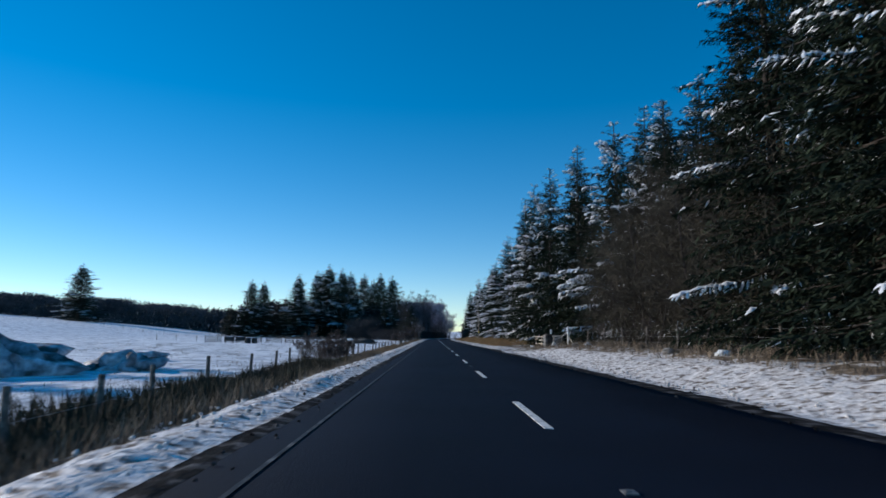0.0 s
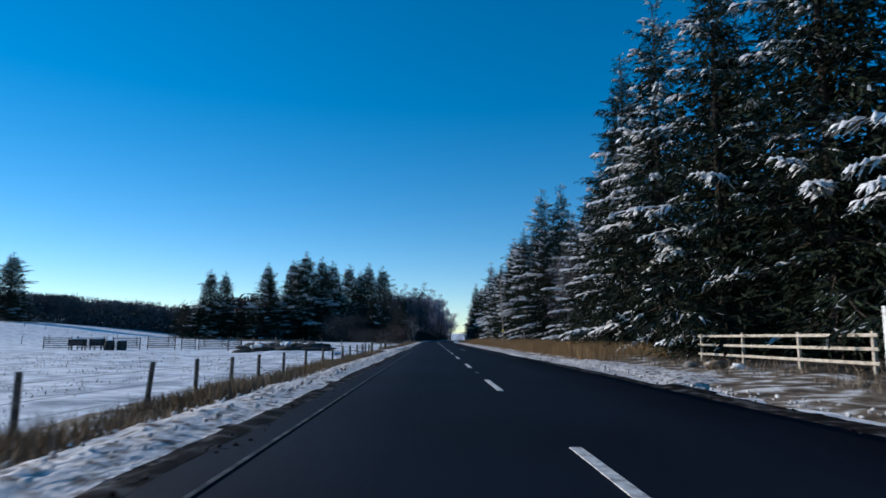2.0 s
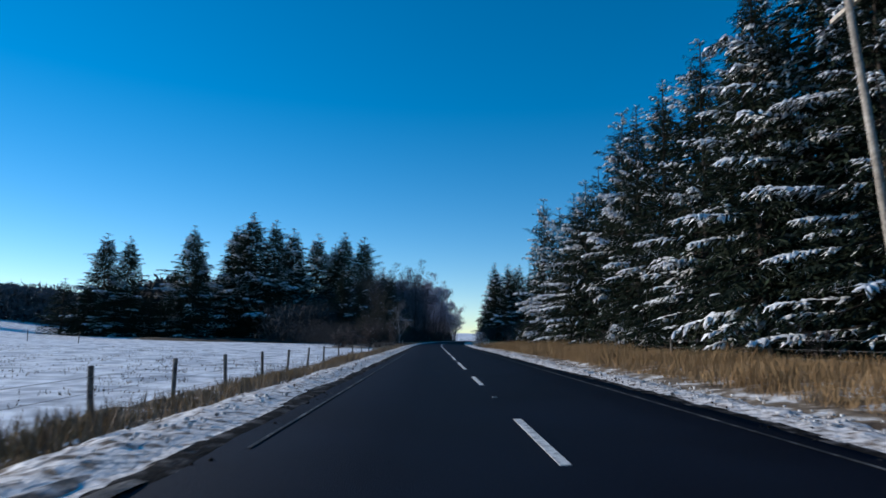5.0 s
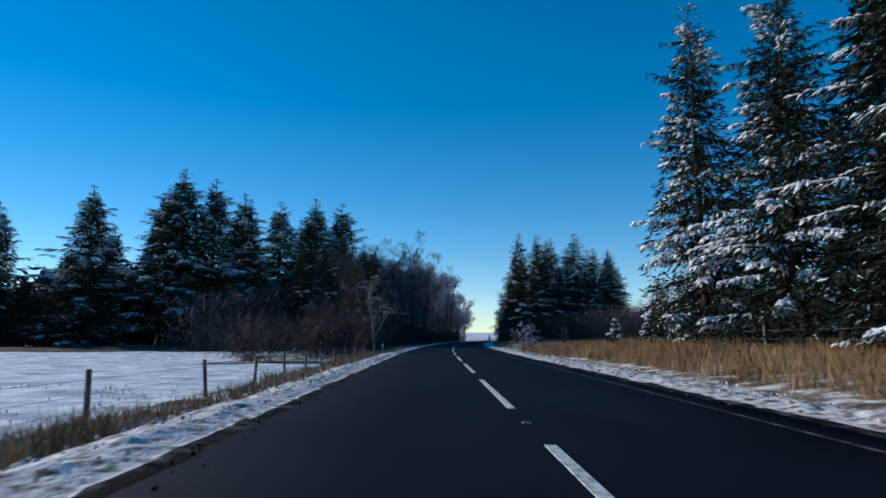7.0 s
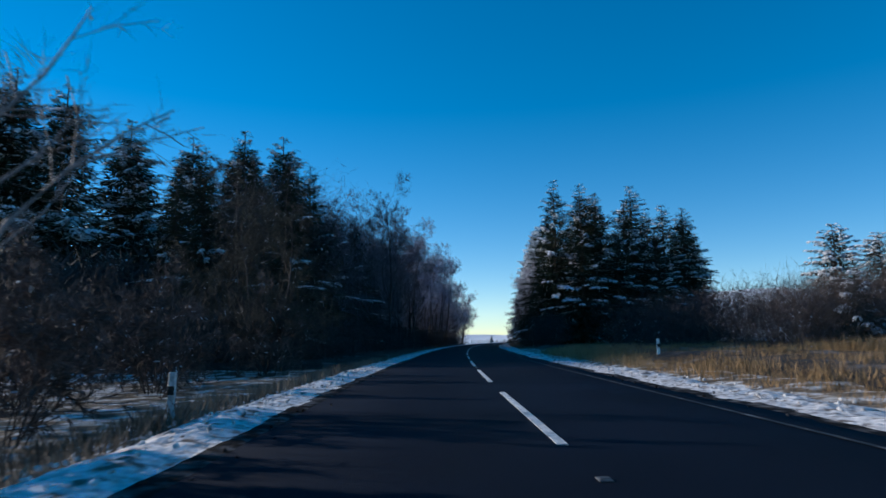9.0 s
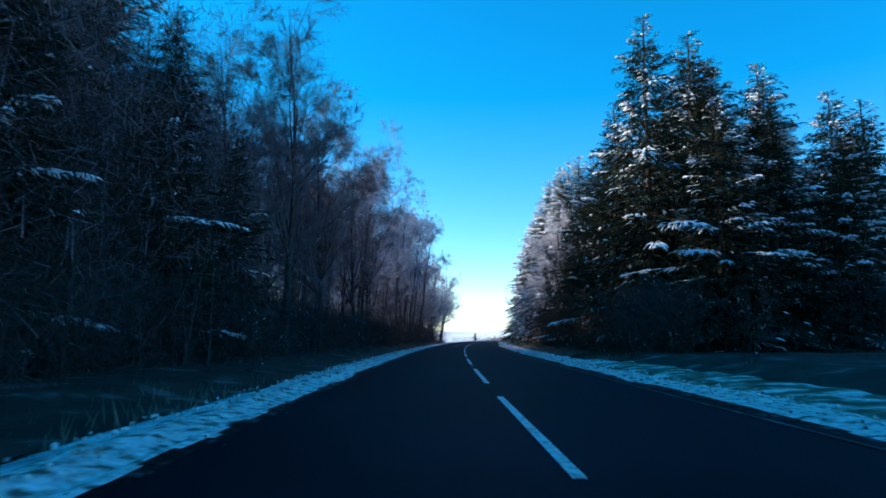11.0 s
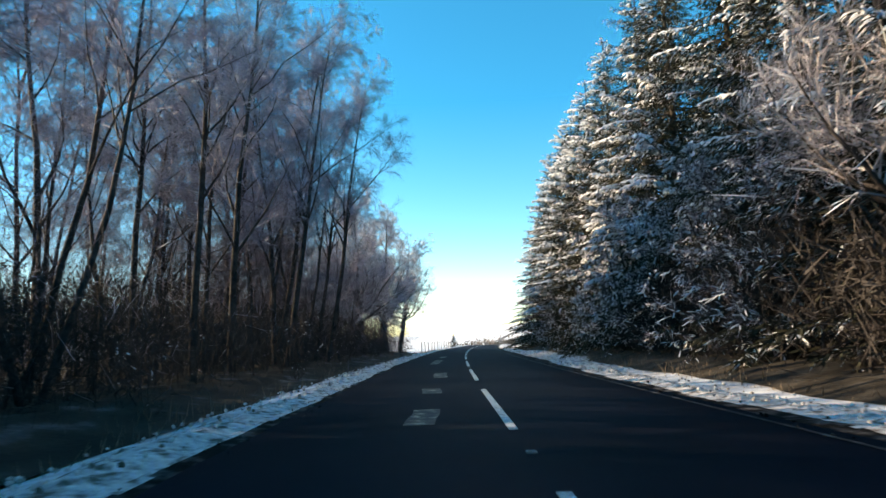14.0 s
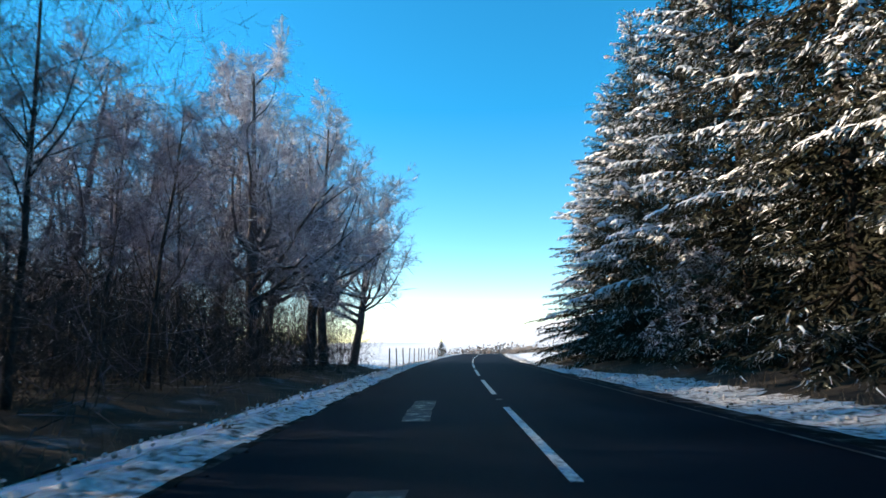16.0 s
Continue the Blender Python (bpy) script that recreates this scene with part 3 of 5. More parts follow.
    # the crest of the laden boughs
    h = heavy.nonzero()[0]
    for s0 in (0.42, 0.56, 0.70, 0.84):
        k = h[rng.random(len(h)) < cover * 0.8]
        if len(k):
            wd = load * np.minimum(0.15, 0.05 + 0.05 * length[k]) * rng.uniform(0.5, 1.3, len(k))
            up = np.array([0, 0, 0.04])
            tops.append(pads(along(k, np.full(len(k), s0)) + up, along(k, np.full(len(k), s0 + 0.17)) + up, wd, wd * 0.5, rng))
    # the dense inner growth
    m = int(inner * height * 2.2 / grain)
    zi = rng.uniform(0.03, 0.93, m) ** 1.2 * height
    ai, ri = rng.uniform(0, 2 * math.pi, m), reach * (1 - zi / height) ** bulk * rng.uniform(0.05, 0.74, m)
    out = np.stack([np.cos(ai), np.sin(ai), 0 * ai], 1)
    core = out * ri[:, None] + np.stack([0 * zi, 0 * zi, zi], 1)
    grow_to = unit(out + rng.normal(size=out.shape) * 0.45 + (0, 0, -0.35)) * (np.minimum(0.55, 0.22 + 0.25 * reach * (1 - zi / height)) * rng.uniform(0.5, 1.1, m) * grain)[:, None]
    bits.append(sprays(core, core + grow_to, np.linalg.norm(grow_to, axis=1) * 0.22, rng))
    lines = np.stack([along(every, np.full(n, q)) for q in (0.0, 0.45, 0.95)], 1)
    rad = (0.012 + 0.012 * length)[:, None] * np.array([1.0, 0.6, 0.15])
    tz = np.array([-0.4, 0.15, 0.3, 0.55, 0.8, 1.0]) * height
    tz[0] = -0.4
    stem = np.stack([0.04 * np.sin(tz + seed), 0.04 * np.cos(tz * 0.8 + seed), tz], 1)[None]
    trad = (0.06 + 0.0105 * height) * np.array([[1.25, 0.9, 0.75, 0.48, 0.26, 0.09]])
    tree = thing("spruce_tree", Matrix(), label, "tree")
    part("trunk", tri_mesh("trunk", *merged(tubes(stem, trad, 7), tubes(lines, rad, 3)), spruce_bark, True), tree)
    tagged(part("crown", tri_mesh("crown", *merged(*bits), mat or needles), tree), kind="stuff")
    if tops:
        tagged(part("snow_cover", tri_mesh("snow_cover", *merged(*tops), tree_snow), tree, "snow resting on the boughs"), kind="stuff")
    return tree


def grow(rng, lines, radii, count, span, spread, ratio, points, lift, wob, thick=0.55):
    """Side limbs from the given lines: their lines and radii."""
    n, k, _ = lines.shape
    i = np.repeat(np.arange(n), count)
    u = rng.uniform(span[0], span[1], len(i))
    f = u * (k - 1)
    a = np.clip(f.astype(int), 0, k - 2)
    w = (f - a)[:, None]
    start = lines[i, a] * (1 - w) + lines[i, a + 1] * w
    r = radii[i, a] * (1 - w[:, 0]) + radii[i, a + 1] * w[:, 0]
    tan = unit(lines[i, a + 1] - lines[i, a])
    total = np.linalg.norm(np.diff(lines, axis=1), axis=2).sum(1)[i]
    out = unit(np.cross(tan, unit(rng.normal(size=tan.shape))))
    ang = np.radians(rng.uniform(*spread, len(i)))[:, None]
    d = unit(tan * np.cos(ang) + out * np.sin(ang))
    ln = total * ratio * rng.uniform(0.6, 1.25, len(i)) * (1.15 - 0.65 * u)
    pts = [start]
    for q in range(points - 1):
        d = unit(d + np.array([0, 0, lift]) + rng.normal(size=d.shape) * wob)
        pts.append(pts[-1] + d * (ln / (points - 1))[:, None])
    taper = np.linspace(1, 0.22, points)
    return np.stack(pts, 1), (np.minimum(r * thick, 0.4) * rng.uniform(0.8, 1.1, len(i)))[:, None] * taper


def bare_tree(name, label, category, height, seed, stems=1, lean=0.06, first=(0.35, 0.97), counts=(16, 7, 6, 6), ratios=(0.36, 0.45, 0.5, 0.5), spread=(25, 60),
              lift=0.10, girth=0.014, bark=None, twig=None, snow=0.0, twig_w=0.014, wob=0.16, tuft=0.0, tilt=0.0):
    """A leafless broadleaf: stems, limbs, branches and fine twigs, with snow along the limbs where it lies."""
    rng = np.random.default_rng(seed)
    k = 9
    lines = []
    for s in range(stems):
        p, d = np.array([0.0, 0.0, -0.3]), unit(np.array([*(rng.normal(size=2) * (lean if stems == 1 else 0.28) + (tilt, 0.0)), 1.0]))
        pts = [p]
        hh = height * (1.0 if s == 0 else rng.uniform(0.75, 1.0))
        for q in range(k - 1):
            d = unit(d + np.array([*(rng.normal(size=2) * lean * 0.9 + (tilt * 0.12, 0.0)), 0.12]))
            pts.append(pts[-1] + d * hh / (k - 1))
        lines.append(np.array(pts))
    l0 = np.stack(lines)
    r0 = np.repeat((girth * height * np.linspace(1.1, 0.12, k) + 0.006)[None], stems, 0) * (1.0 if stems == 1 else 0.6)
    l1, r1 = grow(rng, l0, r0, counts[0], first, spread, ratios[0], 6, lift, wob)
    l2, r2 = grow(rng, l1, r1, counts[1], (0.2, 1.0), (25, 60), ratios[1], 5, lift * 0.5, wob)
    l3, r3 = grow(rng, l2, r2, counts[2], (0.15, 1.0), (20, 60), ratios[2], 3, lift * 0.2, wob)
    i = np.repeat(np.arange(len(l3)), counts[3])
    u = rng.uniform(0.1, 1.0, (len(i), 1))
    at = l3[i, 0] * (1 - u) + l3[i, 2] * u
    d = unit(unit(l3[i, 2] - l3[i, 0]) + rng.normal(size=at.shape) * 0.55 - np.array([0, 0, 0.10 if lift > 0.05 else 0.3]))
    ln = np.linalg.norm(l3[i, 2] - l3[i, 0], axis=1) * ratios[3] * rng.uniform(0.6, 1.4, len(i)) + 0.10
    tree = thing(name, Matrix(), label, category)
    part("trunk", tri_mesh("trunk", *merged(tubes(l0, r0, 8), tubes(l1, r1, 5)), bark, True), tree)
    fine = merged(tubes(l2[:, ::2], np.maximum(r2[:, ::2], 0.008), 3), ribbons(l3[:, 0], l3[:, 1], l3[:, 2], np.maximum(r3[:, 0] * 2, twig_w), rng), needles_of(at, at + d * ln[:, None], np.full(len(i), twig_w), rng))
    tagged(part("crown", tri_mesh("crown", *fine, twig), tree), kind="stuff")
    if snow:
        bits = []
        for lines_, rads, keep in ((l1, r1, 0.9), (l2, r2, 0.7), (l3, r3, 0.45)):
            a, b = lines_[:, :-1].reshape(-1, 3), lines_[:, 1:].reshape(-1, 3)
            rr = rads[:, :-1].reshape(-1)
            slope = np.abs(unit(b - a)[:, 2])
            m = (rng.random(len(a)) < keep * snow) & (slope < 0.8)
            w = np.clip(rr[m] * 2.0 + 0.025, 0.03, 0.12)
            up = np.array([0, 0, 1.0]) * (rr[m] * 0.8)[:, None]
            b = a + (b - a) * rng.uniform(0.35, 0.9, (len(a), 1))
            bits.append(pads(a[m] + up, b[m] + up, w, w * 0.55, rng))
        m = rng.random(len(i)) < snow * tuft
        if m.any():
            w = rng.uniform(0.03, 0.07, m.sum())
            bits.append(pads(at[m], at[m] + d[m] * ln[m][:, None], w, w * 0.5, rng))
        tagged(part("snow_cover", tri_mesh("snow_cover", *merged(*bits), tree_snow), tree, "snow lying along the branches"), kind="stuff")
    return tree


MADE = []


def stand(model, x, y, height_ratio, turn, sink=0.05, wide=None, group="", label=""):
    """Queue a copy; copies are made from the unplaced model."""
    MADE.append((model, x, y, height_ratio, turn, sink, wide, group, label))


def plant_all():
    """Sets every queued tree. The model itself takes the last place in its own queue."""
    last = {}
    for n, row in enumerate(MADE):
        last[row[0].name] = n
    for n, (model, x, y, hr, turn, sink, wide, group, label) in enumerate(MADE):
        w = wide or hr
        m = Matrix.LocRotScale((x, y, ground_at(x, y) - sink), Euler((0, 0, radians(turn))), (w, w, hr))
        if last[model.name] == n:
            ob = model
            ob.matrix_world = m
        else:
            ob = copy_thing(model, m)
        if group:
            ob["group"] = group
        if label:
            ob["label"] = label


# ---- the woods ----
def along_road(y, rel):
    return float(centre(np.array(float(y)))) + rel


def build_woods():
    rng = np.random.default_rng(5)
    edge = "tall dark spruce with snow on its boughs at the wood's edge"
    s_a = spruce(edge, 18.0, 4.6, 21, 26, 8, 7.0, bare=0.06, clear=0.7, snow=0.34, frost=0.15, load=1.0, fine=0.85)
    s_b = spruce(edge, 16.0, 4.2, 22, 24, 8, 7.0, bare=0.05, clear=0.45, snow=0.42, frost=0.20, load=1.05, blunt=0.3, fine=0.85)
    s_c = spruce("slender dark spruce with thin snow on its boughs", 17.0, 3.9, 23, 26, 9, 6.6, bare=0.05, clear=0.6, snow=0.22, frost=0.13, load=0.95, blunt=0.15, fine=0.9)
    s_d = spruce("olive-green spruce heavily laden with snow", 18.0, 4.6, 24, 27, 9, 8.5, snow=0.62, mat=needles_olive, load=0.72, cover=0.9, frost=0.50, patchy=1.3, inner=220, blunt=0.35, fine=0.72, grain=0.5,
                 clear=1.0)
    s_w = spruce("young spruce whitened all over by snow", 13.0, 3.6, 29, 18, 9, 6.0, snow=0.80, mat=needles_olive, load=1.5, cover=0.85, frost=0.34, patchy=0.5, blunt=0.5)
    s_k = spruce("dense dark spruce almost free of snow", 17.0, 4.4, 30, 26, 9, 9.0, snow=0.07, frost=0.03, inner=170, fine=0.7, grain=0.6)
    s_in = spruce("dark spruce standing inside the wood", 17.0, 4.4, 25, 13, 6, 2.4, size=0.6, snow=0.08, inner=90, grain=1.3)
    s_far = spruce("tall distant spruce with a pointed snowy top", 25.0, 6.0, 26, 28, 8, 4.0, size=0.42, snow=0.36, ragged=0.35, droop=0.15, load=1.3, frost=0.24, fine=1.2, inner=220, grain=1.3)
    s_far2 = spruce("tall distant spruce with a ragged pointed top", 24.0, 5.6, 27, 27, 8, 4.0, size=0.42, snow=0.32, ragged=0.4, droop=0.1, load=1.3, frost=0.24, fine=1.2, inner=220, grain=1.3)
    young = spruce("young spruce covered with snow", 5.0, 1.9, 28, 14, 6, 7.0, snow=0.7, load=1.1, frost=0.3, patchy=0.5)
    birch = bare_tree("birch_tree", "bare birch with dark stem and fine purplish twigs", "tree", 14.0, 31, 1, 0.05, (0.30, 0.98), (18, 8, 6, 11), (0.36, 0.47, 0.5, 0.9),
                      (18, 52), 0.06, 0.0085, birch_bark, twig_birch, 0.14, 0.012)
    birch2 = bare_tree("birch_tree", "bare frosted birch with a forked dark stem", "tree", 14.0, 32, 2, 0.07, (0.30, 0.98), (11, 7, 6, 11), (0.38, 0.47, 0.5, 0.9), (18, 54), 0.05,
                       0.0095, birch_bark, twig_birch, 0.15, 0.012)
    birch3 = bare_tree("birch_tree", "slim bare birch rising straight from the undergrowth", "tree", 13.0, 33, 1, 0.04, (0.36, 0.98), (16, 7, 6, 10), (0.33, 0.47, 0.5, 0.8),
                       (18, 50), 0.06, 0.0080, birch_bark, twig_frost, 0.10, 0.011)
    leaner = bare_tree("birch_tree", "bare birch leaning towards the road", "tree", 15.0, 41, 1, 0.05, (0.34, 0.98), (16, 8, 6, 14), (0.34, 0.47, 0.5, 0.9), (18, 55), 0.05, 0.0085,
                       birch_bark, twig_birch, 0.12, 0.012, tilt=0.24)
    dusky = bare_tree("birch_tree", "bare birch with twigs coloured dark for shade", "tree", 14.0, 45, 1, 0.06, (0.22, 0.98), (20, 8, 6, 14), (0.36, 0.47, 0.5, 0.9), (20, 56), 0.06, 0.0085,
                      birch_bark, twig_dusky_shaded, 0.10, 0.013)
    oak = bare_tree("oak_tree", "broad bare oak whitened by frost and snow", "tree", 13.0, 44, 1, 0.06, (0.16, 0.97), (28, 10, 8, 8), (0.40, 0.46, 0.5, 0.8), (38, 75), 0.13, 0.018,
                    birch_bark, twig_frost, 0.40, 0.013, 0.2, 0.12)
    brown = bare_tree("broadleaf_tree", "bare twiggy broadleaf with brown branches", "tree", 13.0, 35, 2, 0.08, (0.10, 0.97), (17, 8, 7, 11), (0.36, 0.45, 0.5, 0.8), (30, 70), 0.06, 0.011,
                      birch_bark, twig_olive, 0.04, 0.014, 0.2, 0.0)
    white = bare_tree("broadleaf_tree", "small broadleaf with every branch loaded with snow", "tree", 8.0, 36, 3, 0.10, (0.08, 0.97), (12, 7, 6, 7), (0.45, 0.45, 0.5, 0.5), (30, 75), 0.03,
                      0.014, birch_bark, twig_dusky_shaded, 0.7, 0.014, 0.2, 0.22)
    shrub = bare_tree("shrub", "bare dark shrub flecked with snow", "shrub", 3.0, 37, 4, 0.14, (0.08, 0.97), (3, 3, 3, 3), (0.45, 0.5, 0.55, 0.6), (25, 65), 0.04, 0.007, birch_bark,
                      twig_brown, 0.14, 0.022, 0.2, 0.03)
    bush = bare_tree("shrub", "dense dark thorn bush beside the field fence", "shrub", 3.0, 38, 7, 0.16, (0.05, 0.97), (6, 5, 5, 6), (0.48, 0.5, 0.55, 0.6), (25, 75), 0.03, 0.007, birch_bark,
                     twig_heath, 0.10, 0.020, 0.22, 0.02)
    pale = bare_tree("rowan_tree", "small bare tree with pale bark at the roadside", "tree", 7.0, 52, 1, 0.10, (0.24, 0.92), (13, 6, 5, 5), (0.46, 0.45, 0.45, 0.45), (20, 46), 0.09, 0.011,
                     pale_bark, pale_bark, 0.12, 0.009)

    # the wood's edge, first stretch
    right = "spruces along the wood's edge"
    for n, (x, y, h) in enumerate(((11.0, 10, 19), (10.6, 15, 20), (12.5, 19, 21), (10.8, 22, 18.5), (15.6, 45.4, 18.5), (15.8, 50, 20), (15.0, 56, 20.8), (13.2, 63.0, 20.8),
                                   (11.2, 67.5, 19.4), (10.2, 72, 18.3), (9.8, 76.5, 17.6), (10.9, 81.5, 15.2), (11.2, 86.5, 13.8), (11.5, 92.0, 12.0), (14.2, 97, 14.2),
                                   (15.9, 117, 16), (15.6, 122.6, 21.2), (20.9, 128.2, 22.8), (13.1, 123.0, 20.3), (12.6, 119.5, 14.5), (10.8, 123.6, 15.2), (10.9, 128.5, 14.6), (11.0, 133.5, 14.8),
                                   (11.2, 138.5, 15.2), (12.2, 144.8, 17.2), (10.9, 150.5, 13.6), (11.2, 156, 13.8), (11.0, 161.5, 13.5), (10.6, 168.0, 15.8))):
        model = s_k if n in (0, 1, 3) else s_c if n == 2 else s_b if n == 28 else (s_a, s_b, s_c)[(n * 5 + 1) % 3]
        size = {s_a: 18.0, s_b: 16.0, s_c: 17.0, s_k: 17.0}[model]
        w = max(0.85, h / size)
        stand(model, x, y, h / size, rng.uniform(0, 360), wide=w * rng.uniform(0.92, 1.08), group=right)
    for x, y, h in ((10.2, 27.0, 9.5), (10.4, 33.5, 10), (10.8, 40.0, 9.5), (12.4, 30, 11), (12.8, 37, 12)):
        stand(brown, x, y, h / 13.0, rng.uniform(0, 360), group="brown broadleaves among the spruces")
    for x, y, h in ((13.4, 106.0, 10.5), (14.5, 110.5, 10.0)):
        stand(dusky, x, y, h / 14.0, rng.uniform(0, 360), group="birches in the gap of the spruces")
    stand(pale, 12.4, 103.0, 9.3 / 7.0, 40, label="bare broadleaf with arching pale limbs between the spruces")
    for y in np.arange(4, 170, 4.6):
        for x0 in (15.6,):
            if 98 < y < 118:
                x0 = 18.5
            stand(s_in, x0 + rng.uniform(-1.1, 1.1), y + rng.uniform(-1.6, 1.6), rng.uniform(0.92, 1.16), rng.uniform(0, 360), wide=rng.uniform(1.0, 1.2), group="spruces deeper in the wood")
    # small growth under the edge
    for y in np.arange(8, 168, 4.6):
        if not 46 < y < 67:
            stand(shrub, 9.4 + rng.uniform(-0.5, 0.7), y + rng.uniform(-1.5, 1.5), rng.uniform(0.35, 0.75), rng.uniform(0, 360), group="shrubs under the spruces")
    for x, y, h in ((12.5, 179.0, 4.4), (10.8, 174.5, 3.0), (13.6, 175.5, 5.0), (9.6, 178.5, 2.0), (22, 208, 4.0), (26, 219, 5), (29, 226, 5)):
        stand(young, x, y, h / 5.0, rng.uniform(0, 360), group="young snowy spruces on the heath")
    stand(s_w, 38.7, 227, 12.8 / 13, 40, wide=1.4, group="young snowy spruces on the heath")
    for x, y, h in ((42.5, 233, 14.0), (47.5, 229, 12), (35.2, 229, 9.0), (40.5, 221, 8.0), (36, 236, 11)):
        stand(s_w, x, y, h / 13, rng.uniform(0, 360), wide=1.3, group="young snowy spruces on the heath")
    stand(white, 5.0, 184.5, 2.1 / 8.0, 25, wide=2.6 / 8.0, label="small snow-laden bare tree at the heath's edge")
    for x, y, h in ((11, 200, 0.8), (14, 192, 0.7), (18, 198, 0.9), (24, 206, 1.0), (9, 214, 0.8), (13, 220, 1.0), (20, 226, 1.1), (28, 214, 0.9), (34, 216, 1.0), (9.6, 234, 1.0)):
        stand(shrub, x, y, h, rng.uniform(0, 360), group="shrubs on the heath")

    # the dark clump before the bend
    clump = "spruces of the dark clump"
    for n, (x, y, h) in enumerate(((13.2, 249.7, 18.8), (16.6, 251.5, 18.8), (20.4, 259, 19.5), (24.7, 258.2, 20.2), (28, 262, 17.5), (30.3, 255.8, 16.8), (15.4, 246.5, 12.5), (20.0, 249.5, 13.5),
                                   (25, 251, 13.0), (33, 259, 14.0), (22.5, 254, 17), (18.5, 253, 18), (31, 258, 16.5), (27.5, 255, 17.0), (13.4, 255.5, 16.0), (17.5, 256, 17.5))):
        stand(s_k if x < 15 and h < 17 else s_c, x, y, h / 17.0, rng.uniform(0, 360), wide=max(0.8, h / 17.0) * (1.1 if x < 15 else 1.35), group=clump)
    for n, (x, y, h) in enumerate(((14.4, 26.5, 15.5), (14.8, 32, 16.5), (15.0, 37.5, 17), (14.4, 42, 17))):
        stand((s_a, s_c)[n % 2], x, y, h / (18.0, 17.0)[n % 2], rng.uniform(0, 360), wide=0.95, group=right)
    for x, y in ((22, 264), (28, 268), (18, 262), (24, 272)):
        stand(s_in, x, y, rng.uniform(0.8, 1.0), rng.uniform(0, 360), group="spruces deeper in the wood")
    # the sunlit wood beyond it
    laden = "snow-laden spruces beyond the clump"
    for y, rel, h in ((274, 10.6, 17.8), (279.5, 10.5, 18.8), (285, 10.4, 19.8), (290.5, 10.8, 20.6), (296, 10.3, 21.0), (301.5, 10.6, 21.3), (307, 10.0, 20.8), (312.5, 9.8, 20.2), (318, 9.5, 20),
                      (323.5, 9.6, 20.5), (329, 9.0, 19.5), (334, 8.8, 17.5), (339, 8.6, 14.0)):
        stand(s_d, along_road(y, rel), y, h / 18.0, rng.uniform(0, 360), wide=rng.uniform(1.0, 1.15), group=laden)
        stand(s_in, along_road(y, rel + 4.8), y + 2, rng.uniform(0.9, 1.05), rng.uniform(0, 360), group="spruces deeper in the wood")
        stand(s_in, along_road(y, rel + 9.5), y, rng.uniform(0.8, 0.95), rng.uniform(0, 360), group="spruces deeper in the wood")
    for y, rel, h in ((259.5, 11.0, 15.0), (264, 11.0, 16.0), (269, 11.0, 17.0), (261, 8.6, 8.0), (265, 8.9, 8.5), (269.5, 9.2, 9.0), (274, 9.0, 7.5)):
        stand(s_k, along_road(y, rel), y, h / 17.0, rng.uniform(0, 360), wide=0.7 if h < 10 else 0.9, group=clump)
    for y, rel, h in ((262, 7.4, 8.0), (267.5, 7.8, 8.5)):
        stand(brown, along_road(y, rel), y, h / 13.0, rng.uniform(0, 360), group="brown broadleaves beside the clump")
    for y, rel, h in ((273, 8.6, 11.5), (278.5, 8.8, 10.5)):
        stand(oak, along_road(y, rel), y, h / 13.0, rng.uniform(0, 360), group="frosted oaks at the roadside")
    for y, rel, h in ((282.5, 8.4, 6.0), (286.5, 8.2, 7.0), (291, 8.0, 6.5), (296.5, 7.8, 7.5), (303, 8.0, 6.0), (318, 7.4, 4.5)):
        stand(white, along_road(y, rel), y, h / 8.0, rng.uniform(0, 360), group="snow-laden small broadleaves")
    for y in np.arange(243, 342, 4.5):
        stand(shrub, along_road(y, rng.uniform(6.2, 7.6)), y, rng.uniform(0.4, 0.8), rng.uniform(0, 360), group="shrubs along the bend")

    # left side: copse beyond the field
    copse = "tall spruces of the copse beyond the field"
    for n, (x, y, h) in enumerate(((-66.2, 226.8, 20.6), (-62.4, 228.5, 20.4), (-50.4, 230.2, 23.2), (-43.5, 240, 25.0), (-40.8, 238.5, 27.8), (-46.5, 246, 26.0), (-35.9, 238.7, 26.2), (-34.0, 248, 26.0),
                                   (-29.2, 253.5, 25.8), (-22.6, 252, 26.0), (-17.9, 251, 25.0), (-26, 259, 24), (-56, 236, 15), (-38, 258, 24), (-31, 243, 18), (-52, 240, 19))):
        model = (s_far, s_far2)[n % 2]
        size = 25.0 if model is s_far else 24.0
        stand(model, x, y, h / size, rng.uniform(0, 360), wide=h / size * rng.uniform(1.3, 1.55), group=copse)
    for n in range(34):
        u = n / 33
        stand(s_in, -72 + 60 * u + rng.uniform(-1.5, 1.5), 223.5 + 17 * u + rng.uniform(-2, 6), rng.uniform(0.42, 0.66), rng.uniform(0, 360), wide=rng.uniform(1.0, 1.3), group="low dark spruces below the copse")
    stand(s_far, -140.8, 252.3, 23.0 / 25, 50, wide=1.75, label="single broad spruce on the far field slope")
    stand(s_far2, -196, 268, 15.0 / 24, 50, wide=0.9, label="single spruce on the far field slope")
    # unseen spruces, added only to cast shade over the field near the start
    for x, y, h in ((-34, 20, 10), (-33.5, 25, 11), (-35, 30.5, 11), (-38, 36, 11)):
        stand(s_k, x, y, h / 17.0, rng.uniform(0, 360), wide=0.75, group="dark spruces beside the field", label="unseen spruce added to shade the snowy field")
